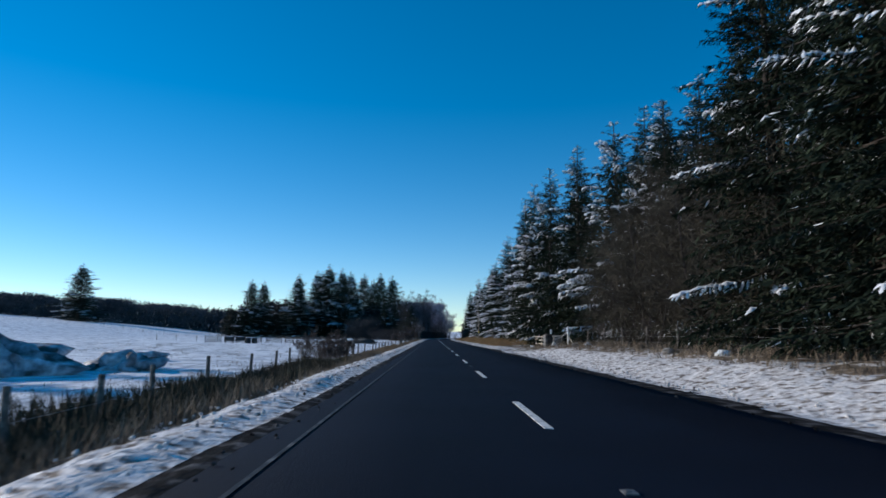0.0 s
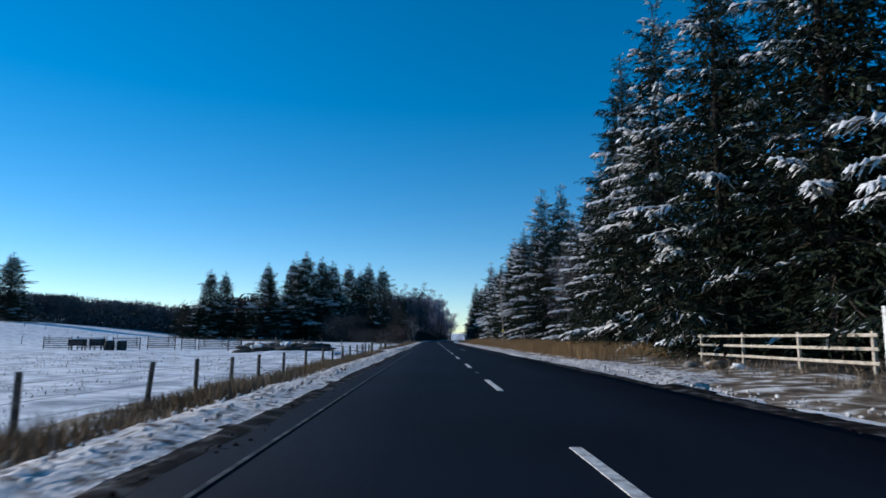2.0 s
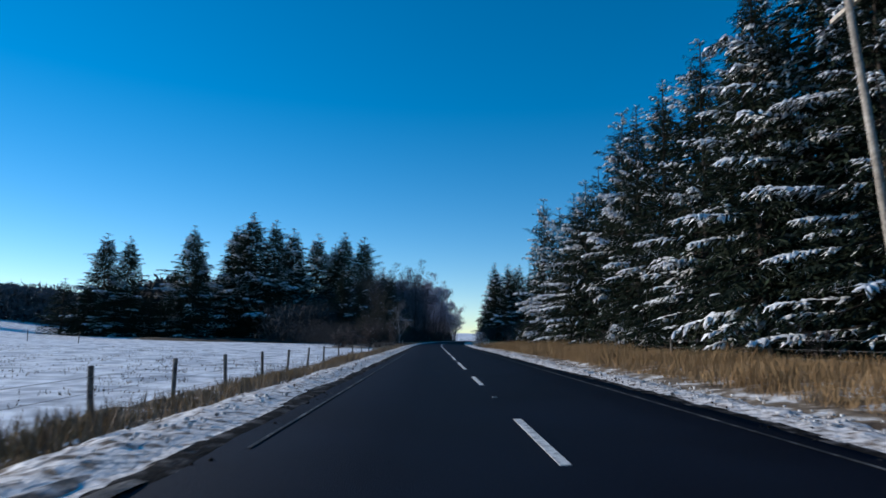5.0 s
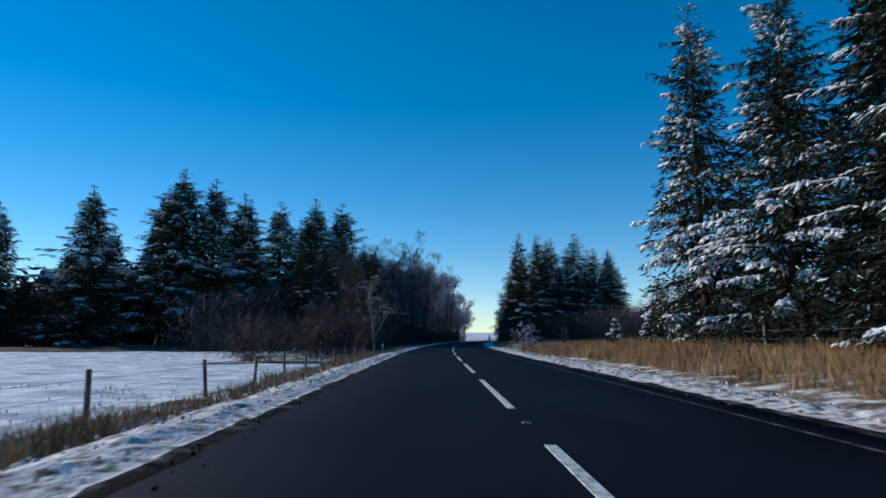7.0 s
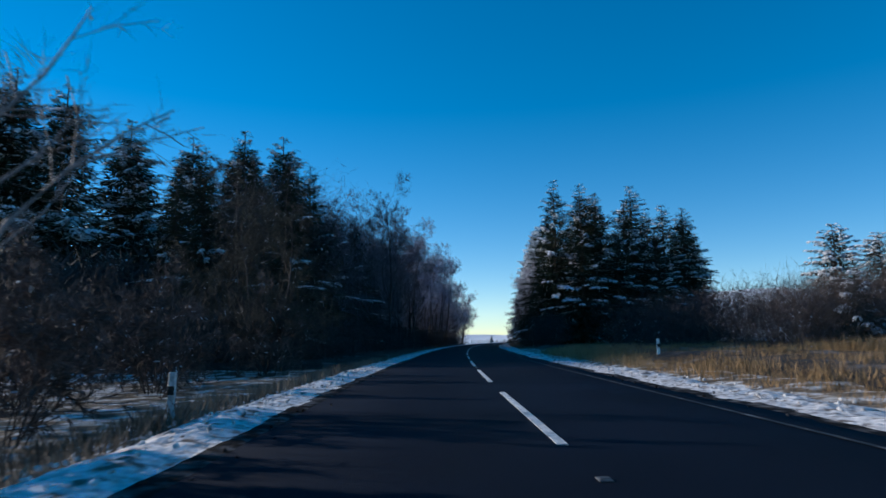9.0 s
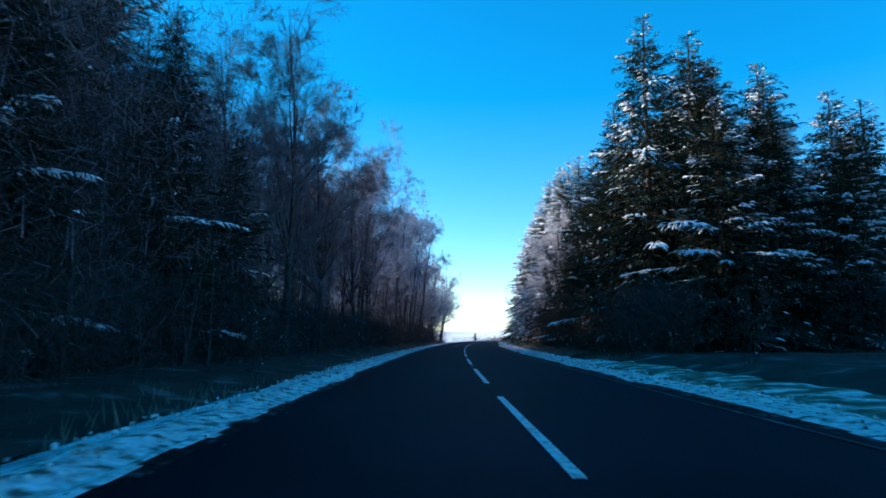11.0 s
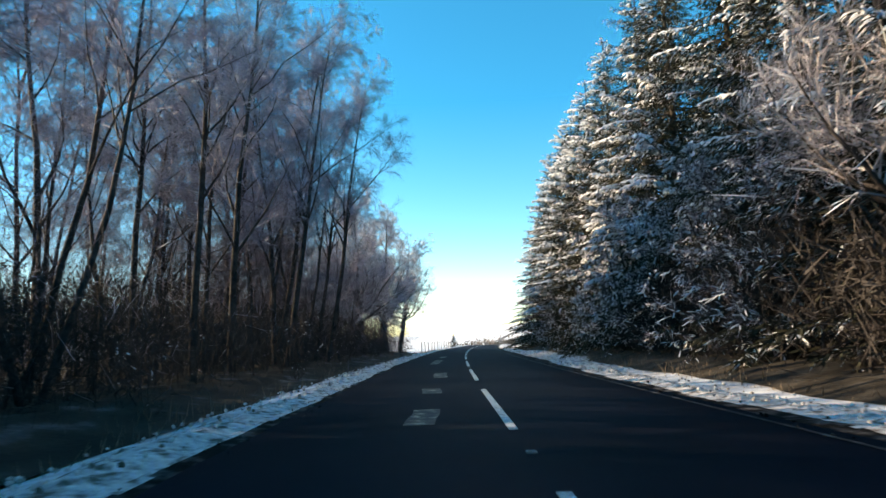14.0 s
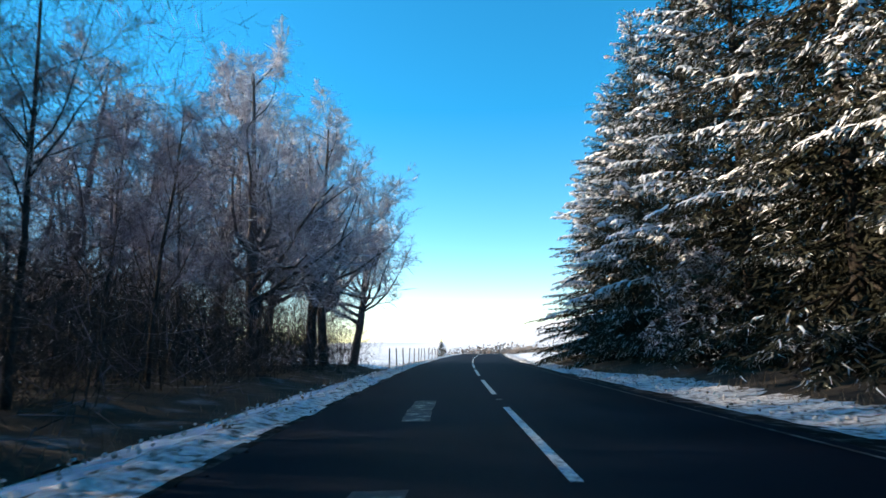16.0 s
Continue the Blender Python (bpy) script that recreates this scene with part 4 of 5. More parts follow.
    # hedge bushes and small trees on the left verge
    for x, y, h in ((-6.9, 34.4, 1.7), (-6.6, 36.2, 1.8), (-7.2, 37.8, 1.8), (-8.2, 36.0, 2.0)):
        stand(bush, x, y, h / 3.0, rng.uniform(0, 360), wide=h / 2.8, group="thorn bushes at the field fence")
    for x, y, h in ((-11.2, 177.4, 3.1), (-12.4, 178.6, 2.7), (-9.4, 185.0, 3.9), (-8.2, 184.2, 4.0), (-7.3, 185.4, 3.7), (-6.9, 188.5, 3.4), (-10.2, 194, 4.0), (-9.0, 198, 4.0), (-7.8, 207, 4.4), (-10, 201, 4.2)):
        stand(bush, x, y, h / 3.0, rng.uniform(0, 360), wide=h / 3.4, group="thorn bushes before the wood")
    stand(pale, -5.4, 185.0, 5.7 / 7.0, 120, wide=1.1)
    stand(brown, -10.5, 191.5, 5.2 / 13.0, 10, group="brown broadleaves before the wood")
    # the wood on the left: conifers first, then birches, then frosted oaks
    for x, y, h in ((-8.6, 222, 15), (-10.5, 227, 16), (-8.8, 231.5, 14.5), (-13, 224, 17), (-15, 231, 17), (-12.2, 236, 16), (-9.0, 217, 13.5), (-14, 217, 15), (-18, 223, 16), (-19, 238, 17), (-7.4, 238.5, 14.5), (-9.8, 242, 15.5), (-6.6, 244, 11.5), (-12.5, 246, 15)):
        stand(s_k, x - 0.6, y, 0.88 * h / 17.0, rng.uniform(0, 360), group="dark spruces on the shaded side")
    for x, y, h in ((-8.2, 207, 8), (-9.6, 212, 10), (-12, 214, 12)):
        stand(brown, x, y, h / 13.0, rng.uniform(0, 360), group="brown broadleaves before the wood")
    birches = "birches on the shaded side"
    for row, (r0, step_y, y0, y1) in enumerate(((-8.3, 5.8, 246, 318), (-10.9, 5.2, 246, 322), (-14.4, 5.6, 248, 324), (-19.0, 6.4, 248, 324))):
        y = y0
        n = 0
        while y < y1:
            # birches before the sunlit stretch take the model with shade painted into its twigs
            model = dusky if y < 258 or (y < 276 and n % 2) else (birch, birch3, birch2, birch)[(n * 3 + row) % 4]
            size = 13.0 if model is birch3 else 14.0
            h = rng.uniform(13.0, 16.0) * (1.06 if y < 306 else 0.55)
            stand(model, along_road(y, r0 + rng.uniform(-0.8, 0.8)), y, h / size, rng.uniform(0, 360), group=birches)
            y += step_y * rng.uniform(0.75, 1.3)
            n += 1
    for y, rel, h in ((296.5, -8.0, 16), (300.0, -9.4, 16.5), (303.0, -7.6, 16), (306.0, -9.0, 15), (299.0, -12.0, 16), (304.5, -11.5, 15.5)):
        stand(leaner, along_road(y, rel), y, h / 15.0, rng.uniform(-30, 30), group="birches leaning towards the road")
    for n, (y, rel, h) in enumerate(((305, -13, 14), (308, -11, 12.5), (311, -14, 12), (302, -16, 14), (309, -18, 12.5), (313, -17, 11), (300, -20, 14), (306, -21, 13), (298, -14, 14), (295, -17, 14.5))):
        stand((dusky, birch)[n % 3 == 0], along_road(y, rel), y, h / 14.0, rng.uniform(0, 360), group=birches)
    for y, rel, h in ((325, -9.2, 14.2), (330.5, -8.4, 13.6), (336, -8.8, 14.0), (341.5, -8.2, 12.5), (322, -15.5, 12), (331, -17, 12), (329, -12.5, 14.5), (337.5, -13, 13.5)):
        stand(oak, along_road(y, rel), y, h / 13.0, rng.uniform(0, 360), wide=1.15, group="frosted oaks at the roadside")
    for y in np.arange(236, 340, 5.0):
        for rel in (-6.8, -10.4):
            stand(shrub, along_road(y, rel + rng.uniform(-1.0, 1.0)), y + rng.uniform(-1, 1), rng.uniform(0.45, 1.1), rng.uniform(0, 360), group="undergrowth of the birches")
    stand(young, along_road(392, -6.0), 392, 2.7 / 5.0, 70, label="small lone spruce by the road's crest")
    plant_all()


def build_far_woods():
    """Distant woods: uneven heaps of fine clumps along the far edge of the fields."""
    rng = np.random.default_rng(9)

    def belt(name, label, count, place, tall, mat, size, deep=3.0, top=0.75, jag=1.0, slim=0.45, upright=0.5, twigs=False):
        u = rng.random(count)
        x, y = place(u)
        bump = top + 0.2 * jag * vnoise(u * 40, u * 0, 2) + 0.18 * jag * vnoise(u * 170, u * 0, 3)
        x, y = x + np.clip(rng.normal(size=count), -1.9, 1.9) * deep, y + rng.normal(size=count) * deep * 1.3
        h = tall * bump * rng.random(count) ** 0.8
        at = np.stack([x, y, land(x - centre(y), y) + h - size * 0.3], 1)
        d = unit(rng.normal(size=(count, 3)) + (0, 0, upright)) * (size * rng.uniform(0.5, 1.4, count))[:, None]
        ob = new(name, tri_mesh(name, *(needles_of if twigs else sprays)(at, at + d, np.linalg.norm(d, axis=1) * slim, rng), mat))
        tagged(ob, label, "woodland", kind="stuff")

    belt("far_wood_left", "distant wood along the snowy field's far side, haze in its colour", 130000, lambda u: (-50 - 330 * u, 268 + 60 * u), 12.6, hazed_wood, 1.3, jag=0.4, slim=0.3, twigs=True)
    belt("far_wood_back", "dark wood closing the view behind the copse", 24000, lambda u: (-80 + 42 * u, 256 + 10 * np.sin(u * 9)), 14.0, shaded_wood, 1.6)
    belt("far_hedge", "distant brown hedge on the hillside", 30000, lambda u: (34 + 110 * u, 445 + 45 * u), 4.2, hill_scrub, 0.7, 6.0)
    belt("far_hedge_low", "distant brown scrub past the crest", 26000, lambda u: (36 + 110 * u, 418 + 60 * u), 1.8, hill_scrub, 0.4, 5.0)

    def beside(y0, y1, rel):
        def at(u):
            y = y0 + (y1 - y0) * u
            return centre(y) + rel, y
        return at

    # dark belts stand in for shade inside the woods and hold back the sun
    belt("wood_inside_left", "twig belt coloured dark as shade behind the spruces", 70000, beside(214, 288, -26.0), 8.0, shaded_wood, 1.1, 3.0, slim=0.12, upright=0.8, twigs=True)
    belt("wood_deep_left", "dark twig belt added to block sun behind the first birches", 60000, beside(246, 284, -27.0), 14.0, shaded_wood, 1.1, 3.0, slim=0.11, upright=0.8, twigs=True)
    belt("wood_behind_left", "thin twiggy growth behind the birches", 80000, beside(280, 342, -24.0), 12.5, twig_dusky_shaded, 1.0, 3.0, slim=0.014, upright=0.8, twigs=True)
    belt("wood_back_left", "twig belt coloured dark as shade at the birch wood's far end", 70000, lambda u: (-66 + 62 * u, 326 + 20 * u), 9.0, shaded_wood, 1.0, 3.0, slim=0.06, upright=0.8, twigs=True)
    belt("thicket_left", "dense undergrowth coloured dark for shade among the birches", 90000, beside(190, 340, -15.0), 4.2, shaded_wood, 0.8, 3.2, 0.8, slim=0.024, upright=0.8, twigs=True)
    belt("thicket_left_near", "dense undergrowth coloured dark for shade among the birches", 100000, beside(208, 340, -9.2), 3.2, shaded_wood, 0.6, 1.3, 0.8, slim=0.022, upright=0.8, twigs=True)
    belt("wood_mass_left", "dark rounded mass of broadleaves at the wood's corner", 110000, beside(220, 246, -13.5), 13.0, shaded_wood, 0.6, 2.2, slim=0.04, upright=0.6, twigs=True)
    belt("birch_thicket", "fine-twigged crowns of young birches crowding the wood", 24000, beside(250, 306, -13.0), 11.0, twig_birch, 0.9, 2.8, 0.95, slim=0.012, upright=0.7, twigs=True)
    belt("dusky_thicket", "fine-twigged growth crowding the wood, coloured dark for shade", 80000, beside(222, 256, -13.5), 12.0, twig_dusky_shaded, 0.9, 2.6, 0.95, slim=0.02, upright=0.7, twigs=True)
    belt("birch_thicket_low", "fine-twigged young birches and hazels before the oaks", 70000, beside(300, 342, -11.0), 9.0, twig_dusky_shaded, 0.8, 2.6, 0.95, slim=0.015, upright=0.7, twigs=True)
    belt("brown_thicket", "dark brown twiggy growth under the broadleaves", 70000, beside(20, 46, 12.0), 8.5, twig_olive, 0.8, 1.5, 0.9, slim=0.02, upright=0.6, twigs=True)
    belt("thicket_right", "tangled undergrowth coloured dark for shade at the clump's foot", 50000, beside(244, 300, 8.6), 3.8, shaded_wood, 0.9, 0.9, 0.85, slim=0.04, upright=0.7, twigs=True)
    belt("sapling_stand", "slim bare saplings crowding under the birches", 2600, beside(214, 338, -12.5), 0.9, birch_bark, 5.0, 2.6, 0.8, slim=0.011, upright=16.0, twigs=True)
    belt("wood_inside_right", "clumps coloured dark as shade behind the snowy spruces", 16000, beside(262, 345, 24.0), 13.0, shaded_wood, 1.6, 2.5)
    belt("wood_inside_first", "clumps coloured dark as shade behind the wood's edge", 26000, beside(-5, 172, 25.0), 13.0, shaded_wood, 1.8, 2.0)
    belt("heath_brush", "tangled brown brush before the snowy spruces", 160000, lambda u: (22 + 28 * u, 220 - 8 * u + 3 * np.sin(u * 9)), 5.2, twig_heath, 0.7, 2.6, 0.85, slim=0.022, upright=0.8, twigs=True)
    belt("heath_scrub", "brown scrub on the open heath", 90000, lambda u: (17 + 42 * u, 226 + 12 * np.sin(u * 7)), 5.5, twig_brown, 0.7, 3.0, slim=0.035, upright=0.9, twigs=True)


build_woods()
build_far_woods()


# ---- grass ----
def build_grass():
    rng = np.random.default_rng(3)

    def blades(name, label, count, rel, ys, tall, mat, width=0.012, patch=0.5):
        y = rng.uniform(*ys, count)
        y = np.where((np.mean(rel) < 0) & (y > 87) & (y < 106), y + 30, y)
        r = rng.uniform(*rel, count)
        keep = waves(r * 1.4, y, 1.1, 6) + 0.6 * waves(r, y, 3.7, 7) > -patch + rng.normal(size=count) * 0.25
        y, r = y[keep], r[keep]
        x = r + centre(y)
        g = land(r, y)
        h = tall * rng.uniform(0.35, 1.25, len(y)) * (0.80 + 0.45 * vnoise(x * 0.6, y * 0.6, 9) + 0.2 * vnoise(x * 0.17, y * 0.17, 4))
        at = np.stack([x, y, g - 0.03], 1)
        lean = np.stack([rng.normal(size=len(y)) * 0.28, rng.normal(size=len(y)) * 0.28, np.ones(len(y))], 1)
        ob = new(name, tri_mesh(name, *sprays(at, at + lean * h[:, None], np.full(len(y), width) * rng.uniform(0.7, 1.8, len(y)), rng), mat))
        tagged(ob, label, "grass", kind="stuff")

    blades("tall_grass_right", "tall golden dry grass on the roadside verge", 110000, (5.3, 9.6), (68, 172), 0.62, dry_grass, 0.010, 1.2)
    blades("tall_grass_heath", "golden dry grass on the open heath", 90000, (5.0, 16), (172, 224), 0.56, dry_grass, 0.010, 1.0)
    blades("heath_far", "brown dry grass on the open heath", 18000, (16, 46), (176, 232), 0.7, dead_grass, 0.03, 0.9)
    blades("thin_grass_right", "thin brown grass under the fence", 18000, (6.5, 10.5), (4, 68), 0.42, dead_grass, 0.014, 0.4)
    blades("verge_grass_left", "brown dead grass between the road and the fence", 70000, (-6.6, -4.5), (2, 88), 0.38, dead_grass, 0.010, 0.35)
    blades("verge_grass_left_far", "brown dead grass between the road and the fence", 36000, (-6.6, -4.4), (105, 214), 0.42, dead_grass, 0.014, 0.5)
    blades("golden_tufts_left", "golden grass tufts on the roadside verge", 50000, (-6.2, -4.6), (44, 150), 0.42, dry_grass, 0.010, 0.15)
    blades("field_stubble", "grass tips showing through the field snow", 70000, (-45, -6.5), (4, 160), 0.15, dead_grass, 0.02, -0.25)
    blades("ditch_grass", "dark rough grass in the shallow roadside ditch", 20000, (-7.4, -5.0), (3, 30), 0.5, rough_grass, 0.02, 0.8)
    blades("bank_grass", "grass tips poking through the snow bank", 16000, (-4.6, -3.3), (2, 200), 0.13, dead_grass, 0.012, 0.0)
    blades("forest_grass_left", "dead grass under the birches", 18000, (-14, -4.6), (214, 340), 0.35, dead_grass, 0.014, 0.3)
    blades("forest_grass_right", "dead grass at the wood's edge", 14000, (5.2, 10), (243, 345), 0.35, dead_grass, 0.014, 0.3)


# ---- fences, gates, poles ----
def build_fences():
    rng = np.random.default_rng(8)

    def post_mesh(height, r, seed):
        bm = bmesh.new()
        made = bmesh.ops.create_cone(bm, cap_ends=True, segments=9, radius1=r * 1.05, radius2=r * 0.95, depth=height + 0.4)
        for v in made["verts"]:
            v.co.z += (height - 0.4) / 2
            k = 1 + 0.10 * noise.noise(v.co * 6 + Vector((seed, 0, 0)))
            v.co.x *= k
            v.co.y *= k
        top = [e for e in bm.edges if all(abs(v.co.z - height) < 0.01 for v in e.verts)]
        bmesh.ops.bevel(bm, geom=top, offset=r * 0.25, segments=1, affect="EDGES")
        return bm_mesh("post", bm, post_wood)

    thin, thick = [post_mesh(1.15, 0.048, s) for s in (1, 2, 3)], post_mesh(1.45, 0.09, 4)

    def fence(label, spots, wires=(0.35, 0.65, 0.95), tall=1.0, heavy=(), lift=None, wire=True):
        x0, y0 = spots[0]
        ob = thing("fence", pose(x0, y0, ground_at(x0, y0)), label, "fence")
        tops = []
        for n, (x, y) in enumerate(spots):
            z = ground_at(x, y) if lift is None else lift
            me = thick if n in heavy else thin[n % 3]
            p = part("post", me, ob)
            p.matrix_world = pose(x, y, z, rng.uniform(-4, 4), rng.uniform(-4, 4), rng.uniform(0, 360)) @ Matrix.Diagonal((1, 1, tall, 1))
            tops.append(Vector((x, y, z)))
        if wire:
            for h in wires:
                line = np.array([[(p - tops[0] + Vector((0.05, 0, h * tall)))[:] for p in tops]])
                part("wire", tri_mesh("wire", *tubes(line, np.full((1, len(tops)), 0.0035), 4), wire_metal), ob)
        return ob

    fence("weathered post and wire fence along the snowy field",
          [(-5.9, 7.0), (-6.1, 9.3), (-6.6, 12.2), (-6.9, 16), (-7.0, 20), (-7.2, 24), (-7.4, 27.2), (-7.6, 31), (-7.4, 34.5), (-6.9, 38.6), (-7.0, 42.4), (-6.9, 44.6), (-6.8, 46.6), (-6.6, 49.2), (-6.3, 52.3),
           (-6.2, 54.4), (-6.1, 56.4), (-6.0, 58.5), (-5.9, 61), (-5.8, 64), (-5.7, 67), (-5.7, 69.6), (-5.6, 72), (-5.5, 74.4), (-5.4, 76.6), (-5.4, 79.4), (-5.5, 82), (-5.6, 85), (-5.8, 88.9)], tall=0.78,
          heavy=(10, 11, 28))
    fence("weathered post and wire fence past the field entrance",
          [(-6.6, 107.8), (-6.2, 108.2), (-6.3, 111.0), (-6.5, 114.6), (-6.5, 118), (-6.6, 122), (-6.7, 126), (-6.9, 131), (-7.0, 136), (-6.9, 141), (-6.7, 146), (-6.6, 151), (-6.5, 156), (-6.5, 160),
           (-6.3, 163), (-6.2, 166), (-6.1, 169), (-6.0, 172), (-5.9, 175), (-5.8, 178), (-5.7, 181.5)], tall=0.8, heavy=(0, 1))
    fence("thin post and wire fence across the field", [(-8.6 - 2.5 * k, 110.2 + 1.0 * k) for k in range(9)] + [(-33.5 - 4.5 * k, 119.6 + 1.5 * k) for k in range(6)], tall=1.0)
    fence("wire fence under the spruces on a raised bank",
          [(9.3, 7), (9.3, 11), (9.3, 15.3), (9.3, 19.3), (9.3, 24), (9.3, 27.6), (9.3, 31.8), (9.3, 35.7), (9.3, 39.6), (9.3, 44)], tall=0.98)
    fence("distant post fence on the far snowy slope", [(-40 - 9 * k, 172 + 5.5 * k) for k in range(22)], tall=1.15, wire=True)
    fence("post fence on the crest by the bend", [(along_road(y, -5.3 - 0.2 * (y > 360)), y) for y in range(338, 392, 4)], tall=1.1)
    fence("short post fence along the open heath", [(9.0, y) for y in range(112, 176, 8)], tall=0.85)

    # white post with its slanting brace
    x, y = 8.45, 46.2
    ob = thing("gate_post", pose(x, y, ground_at(x, y)), "tall white-painted post with a slanting brace", "post")
    bm = bmesh.new()
    block(bm, (0.11, 0.11, 1.75), (0, 0, 0.60), 0.012)
    part("post", bm_mesh("post", bm, white_paint), ob)
    bm = bmesh.new()
    rod(bm, (0.25, -1.15, 0.0), (0.02, -0.05, 0.72), 0.035, 0.03)
    part("brace", bm_mesh("brace", bm, pale_wood), ob, "pale wooden brace")
    x, y = 8.75, 54.6
    ob = thing("gate_post", pose(x, y, ground_at(x, y)), "white-painted post at the end of a rail fence", "post")
    bm = bmesh.new()
    block(bm, (0.13, 0.13, 2.0), (0, 0, 0.70), 0.012)
    part("post", bm_mesh("post", bm, white_paint), ob)

    # pale rail fence behind the drive
    ob = thing("rail_fence", pose(9.2, 55.6, ground_at(9.2, 55.6)), "pale wooden rail fence with three bars", "fence")
    for yy in (0.2, 3.3, 6.6, 9.9):
        bm = bmesh.new()
        block(bm, (0.09, 0.09, 1.4), (0.05, yy, 0.45), 0.01)
        part("post", bm_mesh("post", bm, pale_wood), ob)
    for h in (0.38, 0.72, 1.05):
        bm = bmesh.new()
        block(bm, (0.035, 10.1, 0.085), (-0.02, 5.0, h), 0.008)
        part("rail", bm_mesh("rail", bm, pale_wood), ob)

    # barred metal gate between the post and the stone pillar
    ob = thing("metal_gate", pose(8.6, 49.2, ground_at(8.6, 49.2)), "dark barred metal gate closing the drive", "gate")
    bm = bmesh.new()
    for a, b in (((0, 0, 0.12), (0.1, 5.0, 0.12)), ((0, 0, 1.12), (0.1, 5.0, 1.12)), ((0, 0, 0.12), (0, 0, 1.12)), ((0.1, 5.0, 0.12), (0.1, 5.0, 1.12))):
        rod(bm, a, b, 0.025)
    part("gate_frame", bm_mesh("gate_frame", bm, gate_metal), ob)
    bm = bmesh.new()
    rod(bm, (0, 0, 0.12), (0, 0, 1.12), 0.010, None, 5)
    me = bm_mesh("bar", bm, gate_metal)
    for k in range(1, 28):
        b = part("bar", me, ob)
        b.location = (0.1 * k / 28, 5.0 * k / 28, 0)

    # dark stone pillar and a boulder
    x, y = 7.35, 47.8
    ob = thing("gate_pillar", pose(x, y, ground_at(x, y), 0, 0, 8), "dark squared stone gate pillar", "pillar")
    bm = bmesh.new()
    block(bm, (0.40, 0.45, 1.36), (0, 0, 0.48), 0.03)
    part("shaft", bm_mesh("shaft", bm, dark_stone), ob)
    bm = bmesh.new()
    block(bm, (0.17, 0.50, 1.30), (-0.29, 0, 0.45), 0.02)
    part("side_slab", bm_mesh("side_slab", bm, grey_stone), ob, "paler grey stone slab")
    bm = bmesh.new()
    lump(bm, (0.36, 0.36, 0.60), (0, 0, 0.20), 3, 0.25)
    bo = new("boulder", bm_mesh("boulder", bm, white_paint, True))
    bo.location = (7.6, 47.2, ground_at(7.6, 47.2))
    tagged(bo, "whitewashed boulder beside the gate pillar", "boulder")
    # stacked logs and clods with snow at the drive
    for n, (x, y, s) in enumerate(((7.6, 60.6, 0.7), (7.2, 61.6, 0.5), (7.9, 59.8, 0.45), (7.0, 43.0, 0.35), (7.5, 39.5, 0.7), (7.8, 37.8, 0.5), (8.1, 29.0, 0.5), (7.6, 24.0, 0.6), (8.0, 20.5, 0.5))):
        bm = bmesh.new()
        lump(bm, (s, s * 0.8, s * 0.5), (0, 0, s * 0.12), n + 5, 0.3)
        part_mat = (verge_soil, grey_stone, snow_ground)[n % 3]
        st = new("stone", bm_mesh("stone", bm, part_mat, True))
        st.location = (x, y, ground_at(x, y) + 0.05)
        tagged(st, ("frozen clod of earth on the verge", "grey stone half buried in snow", "snow-covered stone on the verge")[n % 3], "stone", "stones on the verge")

    # utility pole, leaning a little towards the road
    x, y = 6.7, 111.3
    ob = thing("utility_pole", pose(x, y, ground_at(x, y), -4, -2.6, 0), "weathered wooden utility pole with cross arm and yellow band", "utility pole")
    bm = bmesh.new()
    rod(bm, (0, 0, -0.6), (0, 0, 7.3), 0.085, 0.062, 12)
    part("shaft", bm_mesh("shaft", bm, pole_wood, True), ob)
    bm = bmesh.new()
    block(bm, (0.09, 1.3, 0.09), (0.10, 0, 7.15), 0.01)
    part("cross_arm", bm_mesh("cross_arm", bm, pale_wood), ob)
    bm = bmesh.new()
    for dy in (-0.55, 0.55):
        rod(bm, (0.10, dy, 7.18), (0.10, dy, 7.32), 0.03, 0.018)
    part("insulator", bm_mesh("insulator", bm, white_paint), ob, "white porcelain insulators")
    bm = bmesh.new()
    rod(bm, (0, 0, 1.55), (0, 0, 1.80), 0.090, 0.088, 12)
    part("plate", bm_mesh("plate", bm, sign_yellow), ob, "yellow warning band")
    # broken pale stub by the wood
    x, y = 9.2, 112.0
    ob = thing("leaning_stake", pose(x, y, ground_at(x, y), 0, -9, 0), "pale leaning wooden stake at the wood's edge", "stake")
    bm = bmesh.new()
    rod(bm, (0, 0, -0.3), (0, 0, 1.5), 0.06, 0.05)
    part("stake", bm_mesh("stake", bm, pale_wood), ob)
    # white marker posts
    for x, y, h in ((-5.2, 189.8, 0.75), (8.1, 205.0, 0.7)):
        ob = thing("marker_post", pose(x, y, ground_at(x, y)), "short white roadside marker post", "marker post", "marker posts")
        bm = bmesh.new()
        block(bm, (0.12, 0.05, h + 0.3), (0, 0, (h - 0.3) / 2 + 0.15), 0.012)
        part("post", bm_mesh("post", bm, white_paint), ob)
        bm = bmesh.new()
        block(bm, (0.10, 0.02, 0.14), (0, -0.035, h * 0.82), 0.004)
        part("reflector", bm_mesh("reflector", bm, dark_stone), ob, "dark reflector band")

    # farm hurdles and a rubble heap in the field
    def hurdle(x, y, turn, width, bars=6):
        g = thing("sheep_hurdle", pose(x, y, ground_at(x, y), 0, 0, turn), "grey barred sheep hurdle standing in the snow", "hurdle", "sheep hurdles")
        bm = bmesh.new()
        for xx in (0, width):
            block(bm, (0.08, 0.06, 1.25), (xx, 0, 0.58), 0.01)
            part("upright", bm_mesh("upright", bm, post_wood), g)
            bm = bmesh.new()
        block(bm, (width, 0.03, 0.07), (width / 2, 0, 0), 0.006)
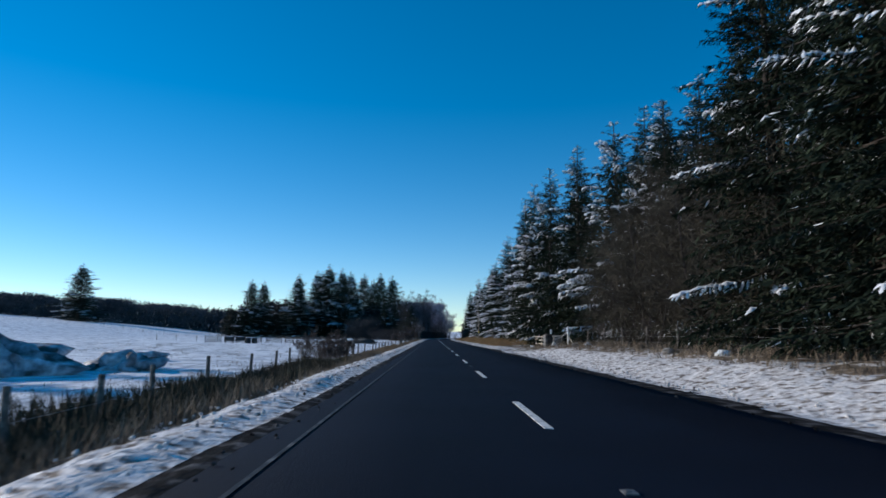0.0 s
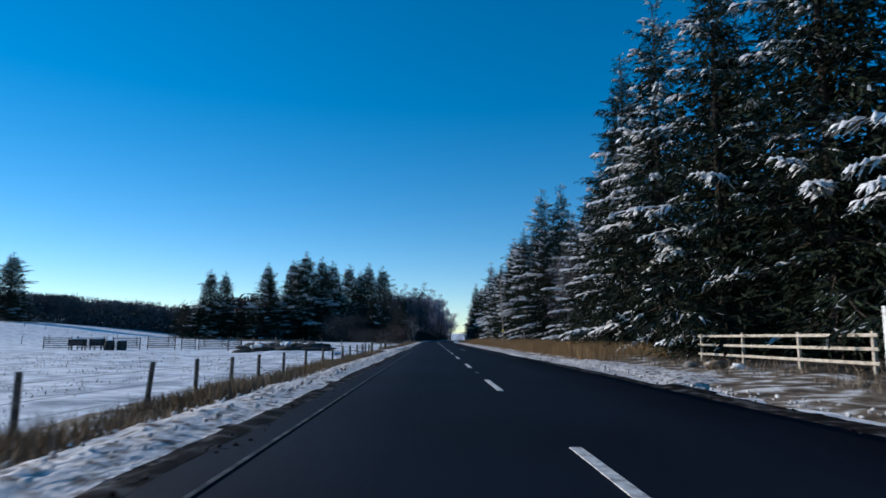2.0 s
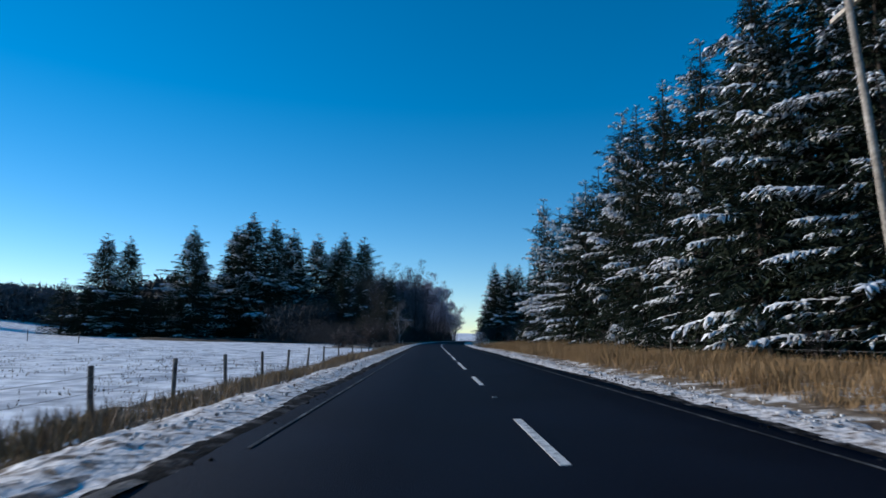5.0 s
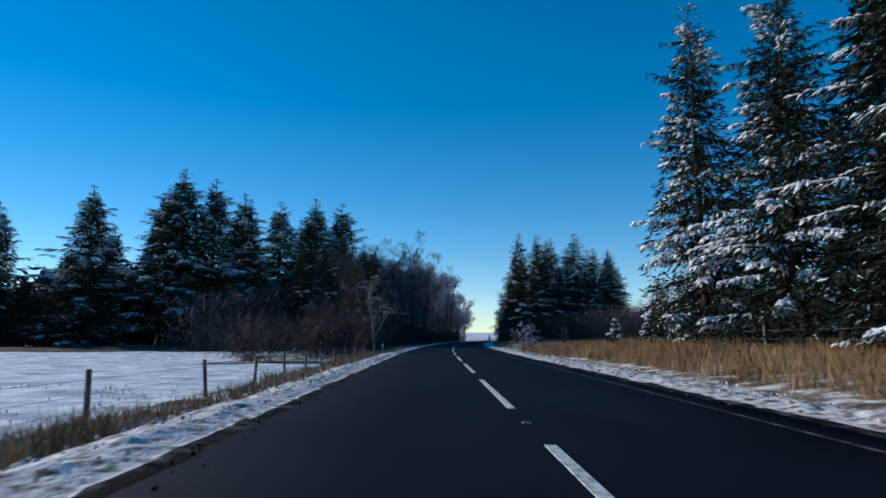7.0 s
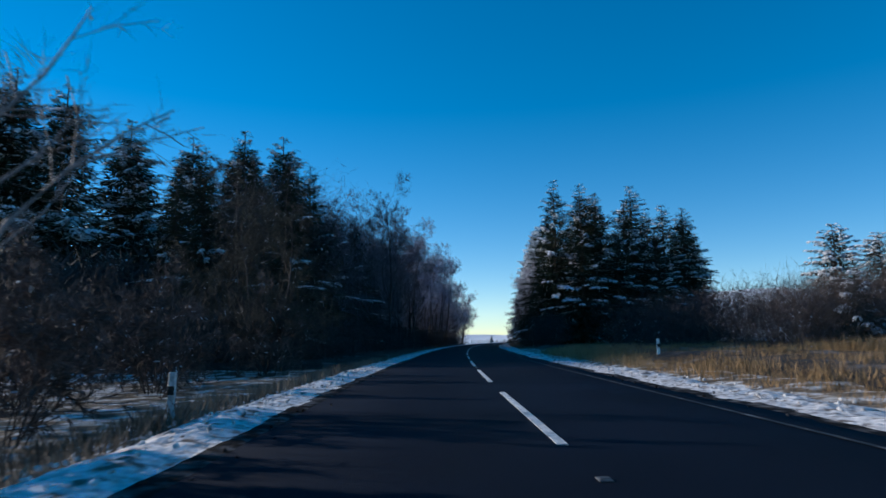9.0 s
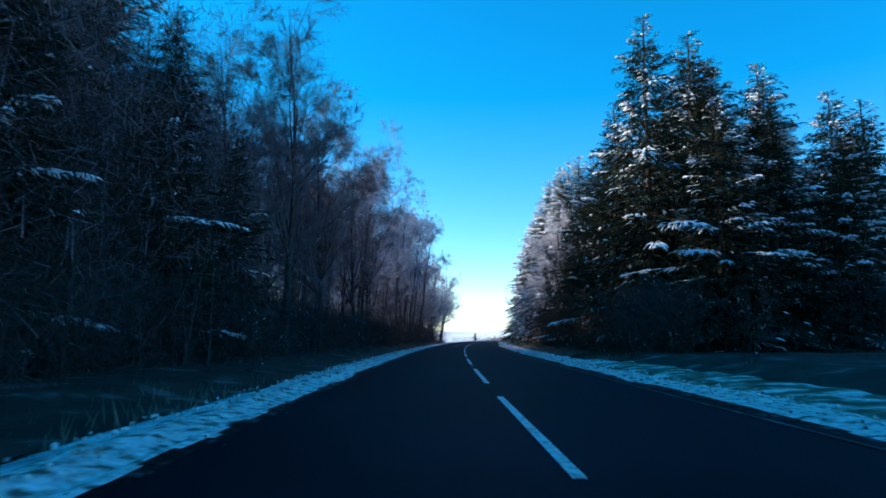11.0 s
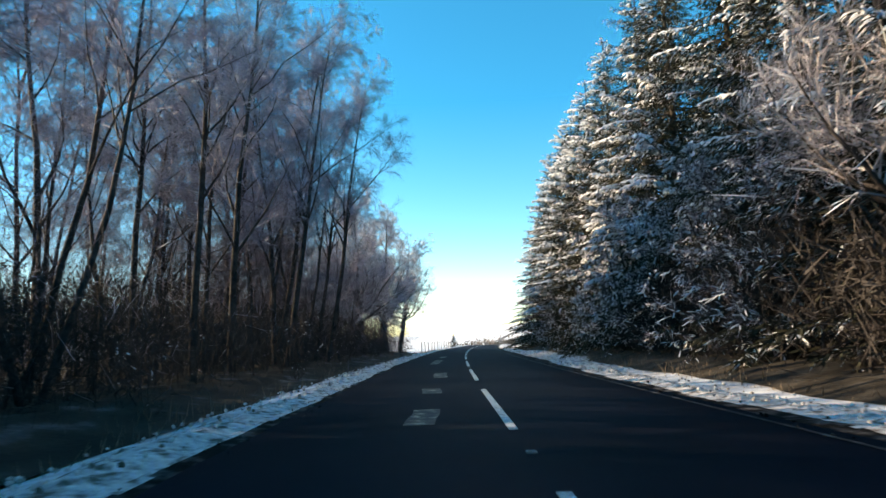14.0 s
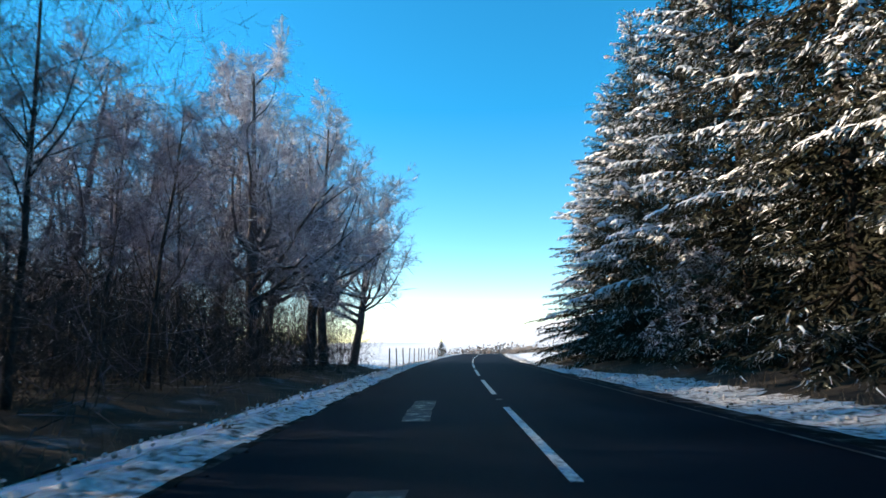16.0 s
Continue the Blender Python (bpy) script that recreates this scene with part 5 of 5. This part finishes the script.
        me = bm_mesh("bar", bm, post_wood)
        for k in range(bars):
            b = part("bar", me, g)
            b.location = (0, 0.03, 0.22 + k * 0.17)

    for x, y, turn, w in ((-30.5, 100, 4, 2.4), (-27.5, 100.4, 8, 2.4), (-24.4, 100.4, -4, 1.3), (-22.6, 99.8, 6, 2.6), (-19.8, 99.5, -4, 1.2), (-33.6, 99.8, 0, 2.4), (-36.8, 100, 5, 2.4)):
        hurdle(x, y, turn, w)
    fence("rough timber fence round the rubble heap", [(-18.3, 97.5), (-16.6, 96.0), (-14.5, 95.5), (-12.2, 95.0)], tall=1.15, wires=(0.5, 0.95))
    ob = thing("rubble_heap", pose(-14.0, 97.8, ground_at(-14.0, 97.8)), "heap of rubble and boards dusted with snow in the field", "rubble heap")
    bm = bmesh.new()
    lump(bm, (8.6, 3.6, 1.2), (0, 0, 0.05), 2, 0.35, 4)
    part("mound", bm_mesh("mound", bm, dark_stone, True), ob)
    for n in range(26):
        px_, py_ = rng.uniform(-3.8, 3.8), rng.uniform(-1.5, 0.9)
        top = 0.55 * max(0.0, 1 - (px_ / 4.3) ** 2)
        bm = bmesh.new()
        if n % 3 == 0:
            block(bm, (rng.uniform(1.0, 2.4), 0.14, 0.04), (px_, py_, top + 0.18), 0.008,
                  Euler((rng.uniform(-0.4, 0.4), rng.uniform(-0.35, 0.35), rng.uniform(0, 3.1))).to_matrix().to_4x4())
            part("board", bm_mesh("board", bm, post_wood), ob)
        else:
            s = rng.uniform(0.4, 0.95)
            lump(bm, (s, s, s * 0.7), (px_, py_, top + 0.10), n, 0.35)
            part("boulder", bm_mesh("boulder", bm, (grey_stone, snow_ground)[n % 2], True), ob)
    # feed troughs and drums near the hurdles
    for x, y, turn in ((-32.2, 97.2, 5), (-30.6, 97.6, -12)):
        ob = thing("feed_trough", pose(x, y, ground_at(x, y), 0, 0, turn), "dark wooden feed trough on legs in the snowy field", "trough", "feed troughs")
        bm = bmesh.new()
        block(bm, (1.3, 0.75, 0.55), (0, 0, 0.72), 0.03)
        part("body", bm_mesh("body", bm, dark_stone), ob)
        bm = bmesh.new()
        lump(bm, (1.25, 0.72, 0.16), (0, 0, 1.0), 3, 0.12)
        part("snow_cap", bm_mesh("snow_cap", bm, snow_ground, True), ob, "thin cap of snow")
        bm = bmesh.new()
        block(bm, (0.09, 0.09, 0.6), (0, 0, 0.25), 0.01)
        me = bm_mesh("leg", bm, post_wood)
        for dx, dy in ((-0.55, -0.28), (0.55, -0.28), (-0.55, 0.28), (0.55, 0.28)):
            part("leg", me, ob).location = (dx, dy, 0)
    for x, y in ((-29.3, 97.0), (-28.4, 97.3)):
        ob = thing("feed_drum", pose(x, y, ground_at(x, y)), "dark feed drum standing in the snow", "drum", "feed drums")
        bm = bmesh.new()
        rod(bm, (0, 0, -0.1), (0, 0, 0.85), 0.42, 0.40, 14)
        bmesh.ops.bevel(bm, geom=[e for e in bm.edges if all(v.co.z > 0.8 for v in e.verts)], offset=0.06, segments=2, affect="EDGES")
        part("barrel", bm_mesh("barrel", bm, dark_stone), ob)
        bm = bmesh.new()
        rod(bm, (0, 0, 0.84), (0, 0, 0.90), 0.36, 0.28, 14)
        part("snow_cap", bm_mesh("snow_cap", bm, snow_ground), ob, "thin cap of snow")
    # a rail between the straining posts of the field fence
    ob = thing("fence_brace", pose(-7.0, 42.4, ground_at(-7.0, 42.4)), "weathered rail bracing two straining posts", "brace")
    bm = bmesh.new()
    rod(bm, (0.0, 0.1, 0.62), (0.08, 2.15, 0.66), 0.045, 0.04)
    part("rail", bm_mesh("rail", bm, post_wood), ob)
    # snowy mounds and a sheep-pen stack near the start
    for n, (x, y, sx, sy, sz) in enumerate(((-17.6, 22.5, 6.5, 4.2, 3.0), (-13.4, 25, 2.4, 2.0, 1.3), (-16.5, 33, 3.0, 2.2, 1.0))):
        bm = bmesh.new()
        lump(bm, (sx, sy, sz), (0, 0, 0.0), n + 20, 0.42, 4)
        # the shade on the mound is in its material
        md = new("snow_mound", bm_mesh("snow_mound", bm, shaded_mound_snow, True))
        md.location = (x, y, ground_at(x, y))
        tagged(md, "rounded mound under snow in the field, coloured dark for shade", "mound", "snow mounds")


build_grass()
build_fences()
